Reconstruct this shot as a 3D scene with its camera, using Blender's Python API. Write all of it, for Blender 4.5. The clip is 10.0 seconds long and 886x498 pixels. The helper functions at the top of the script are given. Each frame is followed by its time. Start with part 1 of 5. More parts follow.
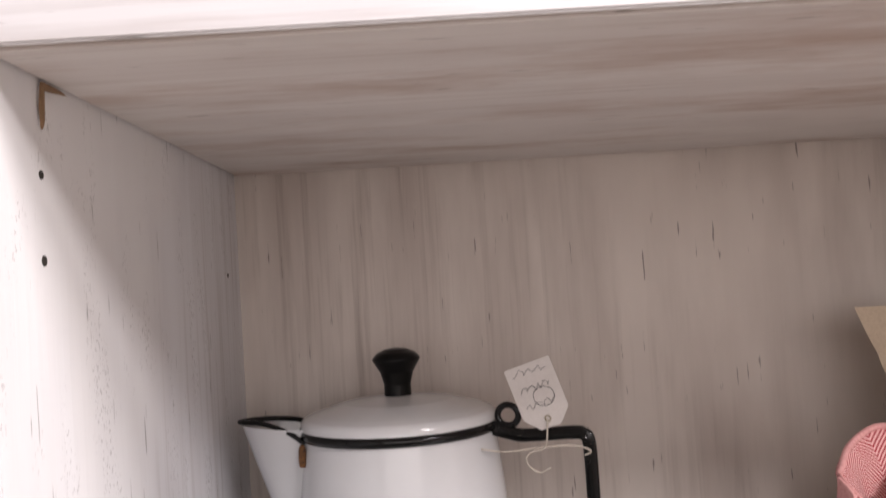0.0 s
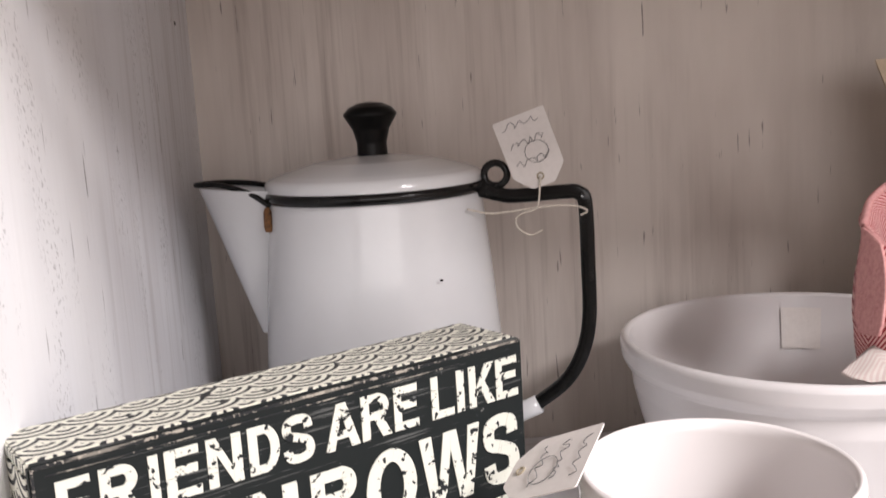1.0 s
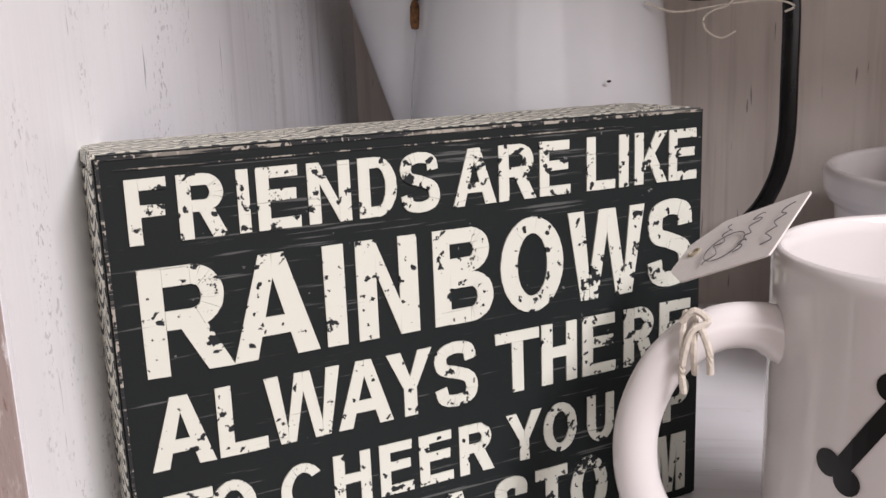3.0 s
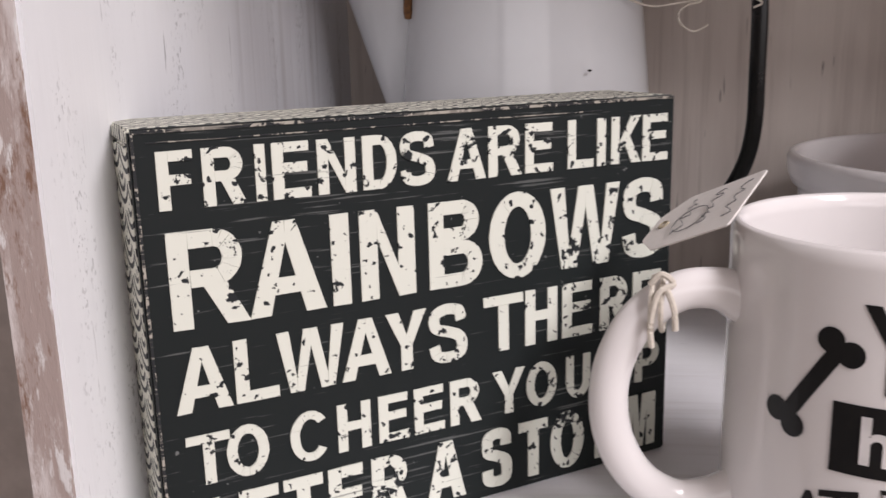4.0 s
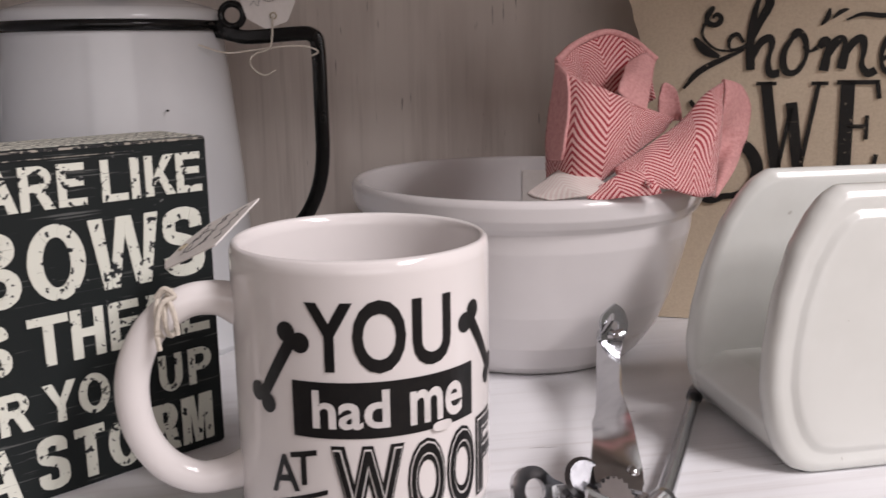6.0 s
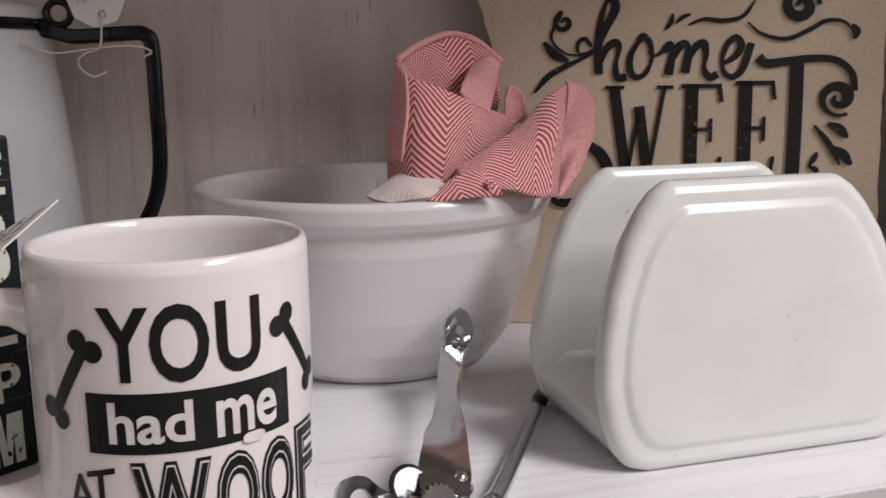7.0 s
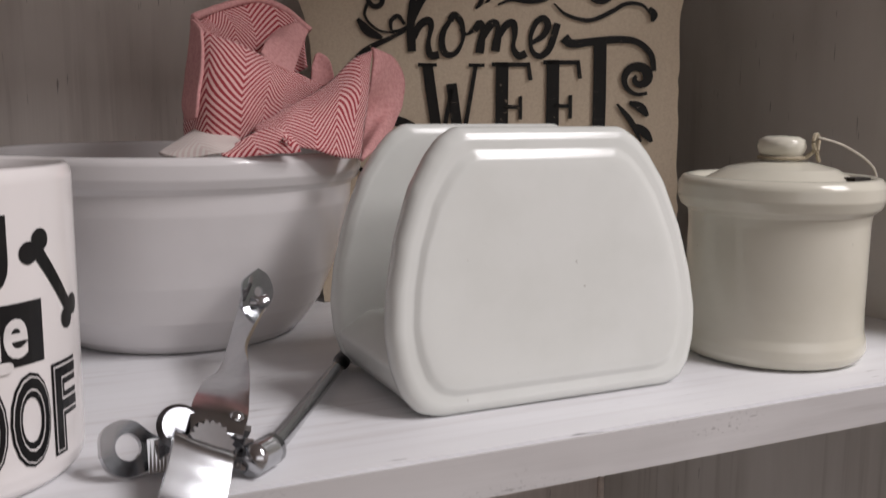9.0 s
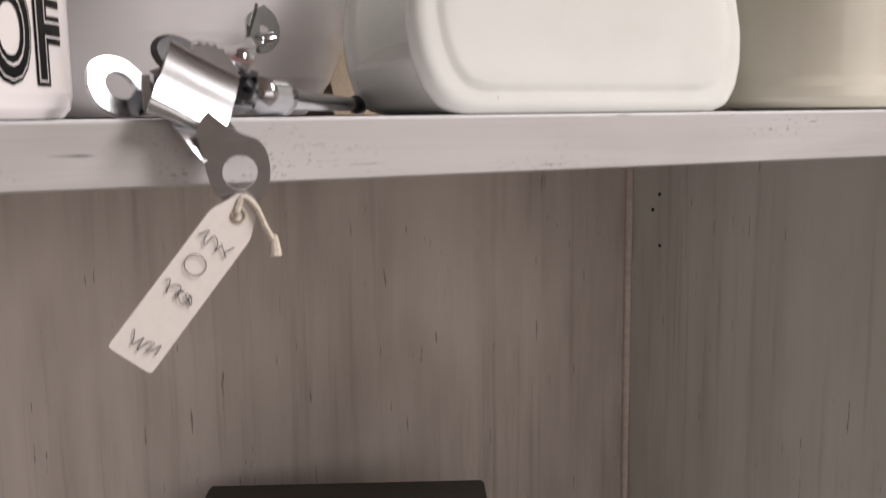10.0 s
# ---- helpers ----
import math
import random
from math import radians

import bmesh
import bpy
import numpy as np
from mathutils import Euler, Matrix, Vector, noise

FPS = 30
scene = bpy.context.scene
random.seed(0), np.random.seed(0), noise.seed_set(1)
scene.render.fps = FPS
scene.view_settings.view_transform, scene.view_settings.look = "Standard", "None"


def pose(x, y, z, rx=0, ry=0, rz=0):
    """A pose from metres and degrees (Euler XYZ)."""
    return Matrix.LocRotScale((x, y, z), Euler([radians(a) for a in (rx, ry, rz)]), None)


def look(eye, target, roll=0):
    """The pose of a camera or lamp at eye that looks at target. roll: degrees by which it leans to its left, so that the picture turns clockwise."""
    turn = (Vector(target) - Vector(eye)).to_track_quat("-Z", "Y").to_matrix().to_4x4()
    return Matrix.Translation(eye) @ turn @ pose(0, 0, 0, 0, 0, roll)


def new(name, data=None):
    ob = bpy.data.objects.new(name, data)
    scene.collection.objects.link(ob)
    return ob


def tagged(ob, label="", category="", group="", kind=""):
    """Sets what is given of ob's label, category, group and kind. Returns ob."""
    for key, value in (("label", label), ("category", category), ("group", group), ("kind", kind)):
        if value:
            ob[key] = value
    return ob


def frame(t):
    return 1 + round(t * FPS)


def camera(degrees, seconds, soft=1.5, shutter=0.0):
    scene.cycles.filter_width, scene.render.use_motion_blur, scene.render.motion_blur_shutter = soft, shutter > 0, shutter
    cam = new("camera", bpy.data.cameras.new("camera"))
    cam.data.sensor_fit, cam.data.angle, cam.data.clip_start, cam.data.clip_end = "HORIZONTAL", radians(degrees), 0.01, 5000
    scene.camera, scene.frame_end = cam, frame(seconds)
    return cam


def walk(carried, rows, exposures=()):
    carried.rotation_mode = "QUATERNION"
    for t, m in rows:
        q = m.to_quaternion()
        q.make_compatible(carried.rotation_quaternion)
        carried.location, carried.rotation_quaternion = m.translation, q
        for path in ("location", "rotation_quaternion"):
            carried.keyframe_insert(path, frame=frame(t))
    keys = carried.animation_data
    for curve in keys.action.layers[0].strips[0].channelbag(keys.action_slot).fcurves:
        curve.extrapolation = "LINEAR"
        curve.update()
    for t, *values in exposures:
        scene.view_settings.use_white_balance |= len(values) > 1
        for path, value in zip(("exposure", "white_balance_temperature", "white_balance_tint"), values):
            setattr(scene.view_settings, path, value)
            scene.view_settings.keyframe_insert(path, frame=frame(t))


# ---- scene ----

cam = camera(51.1, 10.0, soft=1.5, shutter=0.25)
# seconds, eye, target, roll
PATH = [
    (0, (0.045, 0.066, 1.254), (0.056, 2.065, 1.316), -3.5),
    (0.5, (0.031, 0.078, 1.239), (0.104, 2.071, 1.092), -3.5),
    (1, (0.03, 0.12, 1.213), (0.113, 2.093, 0.899), -3.4),
    (1.5, (0.035, 0.148, 1.195), (0.116, 2.106, 0.795), -3.3),
    (2, (0.034, 0.164, 1.173), (-0.011, 2.121, 0.764), -3.8),
    (2.5, (0.03, 0.167, 1.152), (-0.181, 2.113, 0.742), -3.1),
    (3.8, (0.036, 0.151, 1.144), (-0.263, 2.075, 0.687), -1.9),
    (4, (0.032, 0.139, 1.146), (-0.208, 2.073, 0.694), -1.4),
    (4.5, (0.049, 0.117, 1.149), (-0.023, 2.064, 0.695), -0.7),
    (5, (0.066, 0.099, 1.152), (0.15, 2.047, 0.707), -0.4),
    (5.5, (0.082, 0.087, 1.154), (0.299, 2.03, 0.731), -0.6),
    (6, (0.098, 0.085, 1.155), (0.439, 2.011, 0.739), -0.8),
    (6.2, (0.108, 0.087, 1.152), (0.483, 2.009, 0.743), -0.9),
    (7.3, (0.131, 0.09, 1.146), (0.729, 1.963, 0.778), -0.7),
    (7.5, (0.136, 0.088, 1.147), (0.75, 1.958, 0.788), -0.9),
    (8, (0.145, 0.087, 1.143), (0.838, 1.933, 0.809), -0.5),
    (8.5, (0.15, 0.083, 1.137), (0.929, 1.898, 0.82), -0.1),
    (9, (0.151, 0.08, 1.113), (0.984, 1.872, 0.806), 0.4),
    (9.5, (0.15, 0.085, 1.061), (0.985, 1.869, 0.715), 0.6),
    (10, (0.1511, 0.0984, 1.0006), (0.9758, 1.8973, 0.7111), -0.69),
]
EXPOSURES = [(0.0, 0.24, 6550, 9), (0.5, 0.36, 6550, 8), (1.0, 0.27, 6450, 7), (2.5, -0.16, 6400, 9), (4.0, -0.3, 6350, 9), (5.0, -0.35, 6400, 10), (6.0, -0.56, 6450, 9), (7.5, -0.78, 6350, 8), (8.5, -0.76, 6400, 8), (9.0, -0.99, 6350, 6), (9.5, -1.1, 6450, 6), (10.0, -0.55, 6650, 6)]
walk(cam, [(t, look(eye, target, roll)) for t, eye, target, roll in PATH], EXPOSURES)

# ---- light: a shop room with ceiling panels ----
world = bpy.data.worlds.new("world")
scene.world = world
world.use_nodes = True
world.node_tree.nodes["Background"].inputs[0].default_value = (0.9, 0.95, 1.0, 1)
world.node_tree.nodes["Background"].inputs[1].default_value = 0.045


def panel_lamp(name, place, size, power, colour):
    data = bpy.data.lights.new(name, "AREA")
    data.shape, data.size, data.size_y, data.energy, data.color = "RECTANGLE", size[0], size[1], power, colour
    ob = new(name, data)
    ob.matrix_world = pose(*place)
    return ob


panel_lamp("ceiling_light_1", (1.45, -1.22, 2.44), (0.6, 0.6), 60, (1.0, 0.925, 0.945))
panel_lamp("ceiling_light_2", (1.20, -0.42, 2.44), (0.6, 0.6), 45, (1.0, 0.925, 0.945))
# added fill behind the camera that lifts the dim cabinet back; no window there
panel_lamp("rear_fill_light", (0.3, -2.94, 1.65, 90, 0, 0), (2.6, 1.2), 20, (1.0, 0.94, 0.95))

# ---- materials ----


def material(name):
    m = bpy.data.materials.new(name)
    m.use_nodes = True
    nodes, links = m.node_tree.nodes, m.node_tree.links
    return m, nodes, links, nodes["Principled BSDF"]


def mapped(nodes, links, scale, rotate=(0, 0, 0)):
    co = nodes.new("ShaderNodeTexCoord")
    mp = nodes.new("ShaderNodeMapping")
    mp.inputs["Scale"].default_value = scale
    mp.inputs["Rotation"].default_value = rotate
    links.new(co.outputs["Object"], mp.inputs["Vector"])
    return mp.outputs["Vector"]


def noise_of(nodes, links, vec, scale=1.0, detail=4.0, rough=0.55):
    n = nodes.new("ShaderNodeTexNoise")
    n.inputs["Scale"].default_value, n.inputs["Detail"].default_value, n.inputs["Roughness"].default_value = scale, detail, rough
    links.new(vec, n.inputs["Vector"])
    return n.outputs["Fac"]


def ramp_of(nodes, links, fac, stops):
    r = nodes.new("ShaderNodeValToRGB")
    els = r.color_ramp.elements
    while len(els) < len(stops):
        els.new(0.5)
    for e, (p, c) in zip(els, stops):
        e.position, e.color = p, (c, c, c, 1) if isinstance(c, float) else (*c, 1)
    links.new(fac, r.inputs["Fac"])
    return r.outputs["Color"]


def mix_of(nodes, links, fac, a, b, mode="MIX"):
    m = nodes.new("ShaderNodeMix")
    m.data_type, m.blend_type = "RGBA", mode
    for sock, v in ((m.inputs["Factor"], fac), (m.inputs["A"], a), (m.inputs["B"], b)):
        if isinstance(v, (int, float)):
            sock.default_value = v
        elif isinstance(v, tuple):
            sock.default_value = (*v, 1)
        else:
            links.new(v, sock)
    return m.outputs["Result"]


def bump_of(nodes, links, bsdf, height, strength, distance=0.001):
    b = nodes.new("ShaderNodeBump")
    b.inputs["Strength"].default_value, b.inputs["Distance"].default_value = strength, distance
    links.new(height, b.inputs["Height"])
    links.new(b.outputs["Normal"], bsdf.inputs["Normal"])


def math_of(nodes, links, op, a, b=None):
    m = nodes.new("ShaderNodeMath")
    m.operation = op
    for i, v in enumerate((a, b)):
        if v is None:
            continue
        if isinstance(v, (int, float)):
            m.inputs[i].default_value = v
        else:
            links.new(v, m.inputs[i])
    return m.outputs[0]


def painted_wood(name, along, paint, wash, stain, stains=0.0, specks=0.0):
    """Brushed white paint on boards; along: the axis of the brush strokes."""
    m, nodes, links, bsdf = material(name)
    axis = "xyz".index(along)
    streak = [170.0, 170.0, 170.0]
    streak[axis] = 5.0
    broad = [26.0, 26.0, 26.0]
    broad[axis] = 4.0
    fine = noise_of(nodes, links, mapped(nodes, links, streak), 1.0, 5.0, 0.6)
    wide = noise_of(nodes, links, mapped(nodes, links, broad), 1.0, 4.0, 0.6)
    blot = noise_of(nodes, links, mapped(nodes, links, (9, 9, 9)), 1.0, 5.0, 0.6)
    col = mix_of(nodes, links, ramp_of(nodes, links, wide, [(0.36, 0.0), (0.66, 1.0)]), paint, wash)
    area = [7.0, 7.0, 7.0]
    area[axis] = 3.2
    worn_area = noise_of(nodes, links, mapped(nodes, links, area), 1.0, 3.0, 0.55)
    thin = ramp_of(nodes, links, fine, [(0.27, 1.0), (0.49, 0.0)])
    rubbed = math_of(nodes, links, "MULTIPLY", ramp_of(nodes, links, worn_area, [(0.42, 0.08), (0.62, 0.85)]), ramp_of(nodes, links, wide, [(0.3, 0.35), (0.6, 0.9)]))
    worn = mix_of(nodes, links, math_of(nodes, links, "MULTIPLY", thin, rubbed), col, stain)
    worn = mix_of(nodes, links, ramp_of(nodes, links, worn_area, [(0.36, 0.7), (0.5, 0.0)]), worn, tuple(min(0.86, 1.12 * c) for c in paint))
    # short dark cracks along the strokes
    crack = [420.0, 420.0, 420.0]
    crack[axis] = 34.0
    line = ramp_of(nodes, links, noise_of(nodes, links, mapped(nodes, links, crack), 1.0, 2.0, 0.5), [(0.245, 1.0), (0.285, 0.0)])
    worn = mix_of(nodes, links, math_of(nodes, links, "MULTIPLY", line, 0.75), worn, tuple(0.35 * c for c in stain))
    if specks:
        dots = [900.0, 900.0, 900.0]
        dots[axis] = 520.0
        lanes = [48.0, 48.0, 48.0]
        lanes[axis] = 14.0
        lane = ramp_of(nodes, links, noise_of(nodes, links, mapped(nodes, links, lanes), 1.0, 3.0, 0.6), [(0.52, 0.0), (0.62, 1.0)])
        dot = ramp_of(nodes, links, noise_of(nodes, links, mapped(nodes, links, dots), 1.0, 2.0, 0.5), [(0.595, 0.0), (0.65, specks)])
        worn = mix_of(nodes, links, math_of(nodes, links, "MULTIPLY", lane, dot), worn, tuple(0.3 * c for c in stain))
    if stains:
        long = [20.0, 20.0, 20.0]
        long[axis] = 5.0
        mark = noise_of(nodes, links, mapped(nodes, links, long, (0, 0, 0.12)), 1.0, 6.0, 0.68)
        spot = ramp_of(nodes, links, mark, [(0.5, 0.0), (0.72, stains)])
        worn = mix_of(nodes, links, spot, worn, (0.36, 0.21, 0.13))
    worn = mix_of(nodes, links, ramp_of(nodes, links, blot, [(0.35, 0.0), (0.75, 0.3)]), worn, wash)
    links.new(worn, bsdf.inputs["Base Color"])
    bsdf.inputs["Roughness"].default_value = 0.62
    bump_of(nodes, links, bsdf, fine, 0.45, 0.0006)
    return m


def worn_edge(name):
    """Board edge whose white paint is rubbed through to grey and rust-brown wood in long ragged patches; its pinkish
    grey base stands in for shade.
    """
    m, nodes, links, bsdf = material(name)
    patch = noise_of(nodes, links, mapped(nodes, links, (60, 60, 13)), 1.0, 7.0, 0.72)
    flake = noise_of(nodes, links, mapped(nodes, links, (260, 260, 60)), 1.0, 5.0, 0.7)
    spot = noise_of(nodes, links, mapped(nodes, links, (90, 90, 26), (0, 0, 1.1)), 1.0, 6.0, 0.75)
    col = mix_of(nodes, links, ramp_of(nodes, links, patch, [(0.44, 0.0), (0.52, 1.0)]), (0.62, 0.56, 0.545), (0.40, 0.32, 0.295))
    col = mix_of(nodes, links, ramp_of(nodes, links, flake, [(0.56, 0.0), (0.63, 0.85)]), col, (0.76, 0.74, 0.74))
    col = mix_of(nodes, links, ramp_of(nodes, links, spot, [(0.54, 0.0), (0.62, 0.95)]), col, (0.21, 0.115, 0.075))
    links.new(col, bsdf.inputs["Base Color"])
    bsdf.inputs["Roughness"].default_value = 0.75
    bump_of(nodes, links, bsdf, flake, 0.6, 0.0006)
    return m


def plain(name, colour, rough=0.5, metal=0.0, grain=0.0, scale=120.0, tint=None, coat=0.0, spec=0.5):
    m, nodes, links, bsdf = material(name)
    n = noise_of(nodes, links, mapped(nodes, links, (1, 1, 1)), scale, 5.0, 0.6)
    tint = tint or tuple(c * 0.8 for c in colour)
    links.new(mix_of(nodes, links, ramp_of(nodes, links, n, [(0.4, 0.0), (0.72, 1.0)]), colour, tint), bsdf.inputs["Base Color"])
    bsdf.inputs["Roughness"].default_value, bsdf.inputs["Metallic"].default_value = rough, metal
    bsdf.inputs["Coat Weight"].default_value = coat
    bsdf.inputs["Specular IOR Level"].default_value = spec
    if grain:
        bump_of(nodes, links, bsdf, n, grain, 0.0005)
    return m


def glazed(name, colour, tint, rough=0.12, speck=0.0):
    """Glossy ceramic or enamel with faint clouding and a few specks."""
    m, nodes, links, bsdf = material(name)
    cloud = noise_of(nodes, links, mapped(nodes, links, (22, 22, 22)), 1.0, 4.0, 0.6)
    col = mix_of(nodes, links, ramp_of(nodes, links, cloud, [(0.4, 0.0), (0.7, 1.0)]), colour, tint)
    if speck:
        sp = ramp_of(nodes, links, noise_of(nodes, links, mapped(nodes, links, (190, 190, 190)), 1.0, 2.0, 0.5), [(0.76, 0.0), (0.79, speck)])
        col = mix_of(nodes, links, sp, col, (0.2, 0.17, 0.14))
    links.new(col, bsdf.inputs["Base Color"])
    bsdf.inputs["Roughness"].default_value = rough
    bsdf.inputs["IOR"].default_value = 1.5
    wave = noise_of(nodes, links, mapped(nodes, links, (45, 45, 45)), 1.0, 2.0, 0.5)
    bump_of(nodes, links, bsdf, wave, 0.06, 0.001)
    return m


def distressed(name, colour, under, amount, scratches, bump=0.15, spec=0.3):
    """Printed paint worn through in flakes and fine scratches along the grain."""
    m, nodes, links, bsdf = material(name)
    flake = noise_of(nodes, links, mapped(nodes, links, (330, 330, 330)), 1.0, 3.0, 0.55)
    chunk = noise_of(nodes, links, mapped(nodes, links, (110, 110, 110)), 1.0, 5.0, 0.7)
    patch = noise_of(nodes, links, mapped(nodes, links, (24, 24, 24)), 1.0, 2.0, 0.5)
    lean = math_of(nodes, links, "MULTIPLY", math_of(nodes, links, "SUBTRACT", patch, 0.5), 0.22)
    a = ramp_of(nodes, links, math_of(nodes, links, "ADD", flake, lean), [(1 - amount, 0.0), (1 - amount + 0.015, 1.0)])
    b = ramp_of(nodes, links, math_of(nodes, links, "ADD", chunk, lean), [(1 - amount + 0.01, 0.0), (1 - amount + 0.022, 1.0)])
    scratch = noise_of(nodes, links, mapped(nodes, links, (28, 28, 900)), 1.0, 4.0, 0.6)
    c = ramp_of(nodes, links, math_of(nodes, links, "ADD", scratch, lean), [(1 - scratches, 0.0), (1 - scratches + 0.04, 0.55)])
    fac = math_of(nodes, links, "MAXIMUM", math_of(nodes, links, "MAXIMUM", a, b), c)
    links.new(mix_of(nodes, links, fac, colour, under), bsdf.inputs["Base Color"])
    bsdf.inputs["Roughness"].default_value = 0.6
    bsdf.inputs["Specular IOR Level"].default_value = spec
    bump_of(nodes, links, bsdf, scratch, bump, 0.0002)
    return m


def scallop(name, swap):
    """Printed rows of overlapping concentric arcs; swap: which local axes carry them."""
    m, nodes, links, bsdf = material(name)
    co = nodes.new("ShaderNodeTexCoord")
    sp = nodes.new("ShaderNodeSeparateXYZ")
    links.new(co.outputs["Object"], sp.inputs[0])
    u, v = sp.outputs[swap[0]], sp.outputs[swap[1]]
    w, rad, h = 0.0164, 0.0118, 0.0088

    def M(op, a, b=None):
        return math_of(nodes, links, op, a, b)
    vv = M("DIVIDE", M("SUBTRACT", 40 * h, v), h)
    k = M("FLOOR", vv)
    frac = M("FRACT", vv)
    d = []
    for i in (0, 1):
        par = M("MULTIPLY", M("MODULO", M("ADD", k, 2 - i), 2.0), 0.5)
        du = M("MULTIPLY", M("SUBTRACT", M("FRACT", M("ADD", M("ADD", M("DIVIDE", u, w), 50.0), par)), 0.5), w)
        dv = M("MULTIPLY", M("ADD", frac, float(i)), h)
        d.append(M("SQRT", M("ADD", M("MULTIPLY", du, du), M("MULTIPLY", dv, dv))))
    front = M("LESS_THAN", d[1], rad)
    dist = M("ADD", M("MULTIPLY", d[1], front), M("MULTIPLY", d[0], M("SUBTRACT", 1.0, front)))
    ring = M("GREATER_THAN", M("FRACT", M("ADD", M("DIVIDE", dist, rad / 3.7), 0.3)), 0.45)
    wear = ramp_of(nodes, links, noise_of(nodes, links, mapped(nodes, links, (190, 190, 190)), 1.0, 4.0, 0.6), [(0.34, 0.0), (0.37, 1.0)])
    links.new(mix_of(nodes, links, M("MULTIPLY", ring, wear), (0.016, 0.018, 0.02), (0.68, 0.67, 0.58)), bsdf.inputs["Base Color"])
    bsdf.inputs["Roughness"].default_value = 0.6
    return m


def herringbone(name):
    """Red and white zigzag weave, in the cloth's own coordinates (UV)."""
    m, nodes, links, bsdf = material(name)
    uv = nodes.new("ShaderNodeUVMap")
    sp = nodes.new("ShaderNodeSeparateXYZ")
    links.new(uv.outputs[0], sp.inputs[0])

    def M(op, a, b=None):
        return math_of(nodes, links, op, a, b)
    u, v = sp.outputs[0], sp.outputs[1]
    zig = M("PINGPONG", u, 0.014)
    s = M("FRACT", M("DIVIDE", M("ADD", v, zig), 0.0027))
    stripe = M("GREATER_THAN", s, 0.5)
    weave = noise_of(nodes, links, mapped(nodes, links, (900, 900, 900)), 1.0, 2.0, 0.5)
    band = M("GREATER_THAN", v, 0.1205)
    red = mix_of(nodes, links, stripe, (0.37, 0.036, 0.050), (0.82, 0.51, 0.49))
    col = mix_of(nodes, links, band, red, mix_of(nodes, links, stripe, (0.72, 0.66, 0.62), (0.66, 0.55, 0.52)))
    links.new(col, bsdf.inputs["Base Color"])
    bsdf.inputs["Roughness"].default_value = 0.9
    bsdf.inputs["Sheen Weight"].default_value = 0.25
    bump_of(nodes, links, bsdf, M("ADD", weave, M("MULTIPLY", stripe, 0.4)), 0.5, 0.0004)
    return m


PAINT, WASH, STAIN = (0.74, 0.715, 0.71), (0.60, 0.57, 0.56), (0.36, 0.31, 0.285)
wood_x = painted_wood("shelf_paint", "x", (0.81, 0.81, 0.83), (0.73, 0.725, 0.745), (0.47, 0.43, 0.41))
# bluish tones put the cooler light on the left side into its colour
wood_side = painted_wood("cool_lit_side_paint", "z", (0.78, 0.79, 0.82), (0.71, 0.71, 0.735), (0.42, 0.40, 0.39), 0.0, 0.45)
wood_edge = worn_edge("worn_shaded_edge_paint")
# greyer and darker mix than on the left side
wood_right = painted_wood("right_side_grey", "z", (0.70, 0.67, 0.62), (0.58, 0.55, 0.50), (0.32, 0.29, 0.25))
# scuffed grain, plus a darker grey for the weaker light on the front face
wood_front = painted_wood("shelf_edge_scuffed_dimmed", "x", (0.63, 0.615, 0.615), (0.44, 0.42, 0.415), (0.22, 0.195, 0.185), 0.0, 0.4)
wood_back = painted_wood("back_paint", "z", (0.69, 0.63, 0.575), (0.52, 0.46, 0.415), (0.26, 0.21, 0.18))
wood_top = painted_wood("underside_paint", "x", (0.74, 0.70, 0.67), (0.66, 0.61, 0.58), (0.48, 0.40, 0.35), 0.7)
enamel = glazed("white_enamel", (0.70, 0.71, 0.725), (0.67, 0.68, 0.695), 0.14)
black_enamel = plain("black_enamel", (0.006, 0.006, 0.006), 0.16, 0, 0.05, 300, (0.01, 0.01, 0.01), 0.0, 0.32)
black_knob = plain("black_bakelite", (0.006, 0.006, 0.006), 0.3, 0, 0.05, 300, (0.008, 0.008, 0.008), 0.0, 0.15)
rust = plain("rust", (0.22, 0.10, 0.035), 0.85, 0, 0.6, 500, (0.05, 0.03, 0.02))
mug_glaze = glazed("mug_glaze", (0.80, 0.765, 0.755), (0.78, 0.745, 0.735), 0.1)
bowl_glass = glazed("milk_glass", (0.74, 0.715, 0.715), (0.71, 0.685, 0.685), 0.14)
cream_glaze = glazed("cream_glaze", (0.71, 0.72, 0.69), (0.66, 0.67, 0.635), 0.19, 0.4)
jar_glaze = glazed("jar_glaze", (0.66, 0.635, 0.545), (0.61, 0.585, 0.49), 0.15, 0.7)
print_black = plain("print_black", (0.008, 0.008, 0.009), 0.3, 0, 0, 200, (0.012, 0.012, 0.012), 0.0, 0.35)
print_white = plain("print_white", (0.78, 0.75, 0.74), 0.25)
sign_black = distressed("sign_black", (0.011, 0.0142, 0.0145), (0.16, 0.165, 0.16), 0.28, 0.385, 0.15, 0.22)
sign_cream = distressed("sign_cream", (0.69, 0.70, 0.62), (0.015, 0.018, 0.02), 0.385, 0.33)
sign_worn = distressed("sign_rubbed", (0.02, 0.022, 0.024), (0.38, 0.35, 0.30), 0.44, 0.46)
paper = plain("tag_card", (0.76, 0.72, 0.69), 0.8, 0, 0.1, 400, (0.72, 0.68, 0.65))
ink = plain("ink", (0.10, 0.095, 0.10), 0.6)
cord = plain("cotton_cord", (0.66, 0.60, 0.52), 0.9, 0, 0.6, 900)
twine = plain("jute_twine", (0.42, 0.36, 0.26), 0.95, 0, 0.6, 900)
steel = plain("chromed_steel", (0.56, 0.57, 0.59), 0.17, 1.0, 0.05, 160, (0.48, 0.49, 0.51))
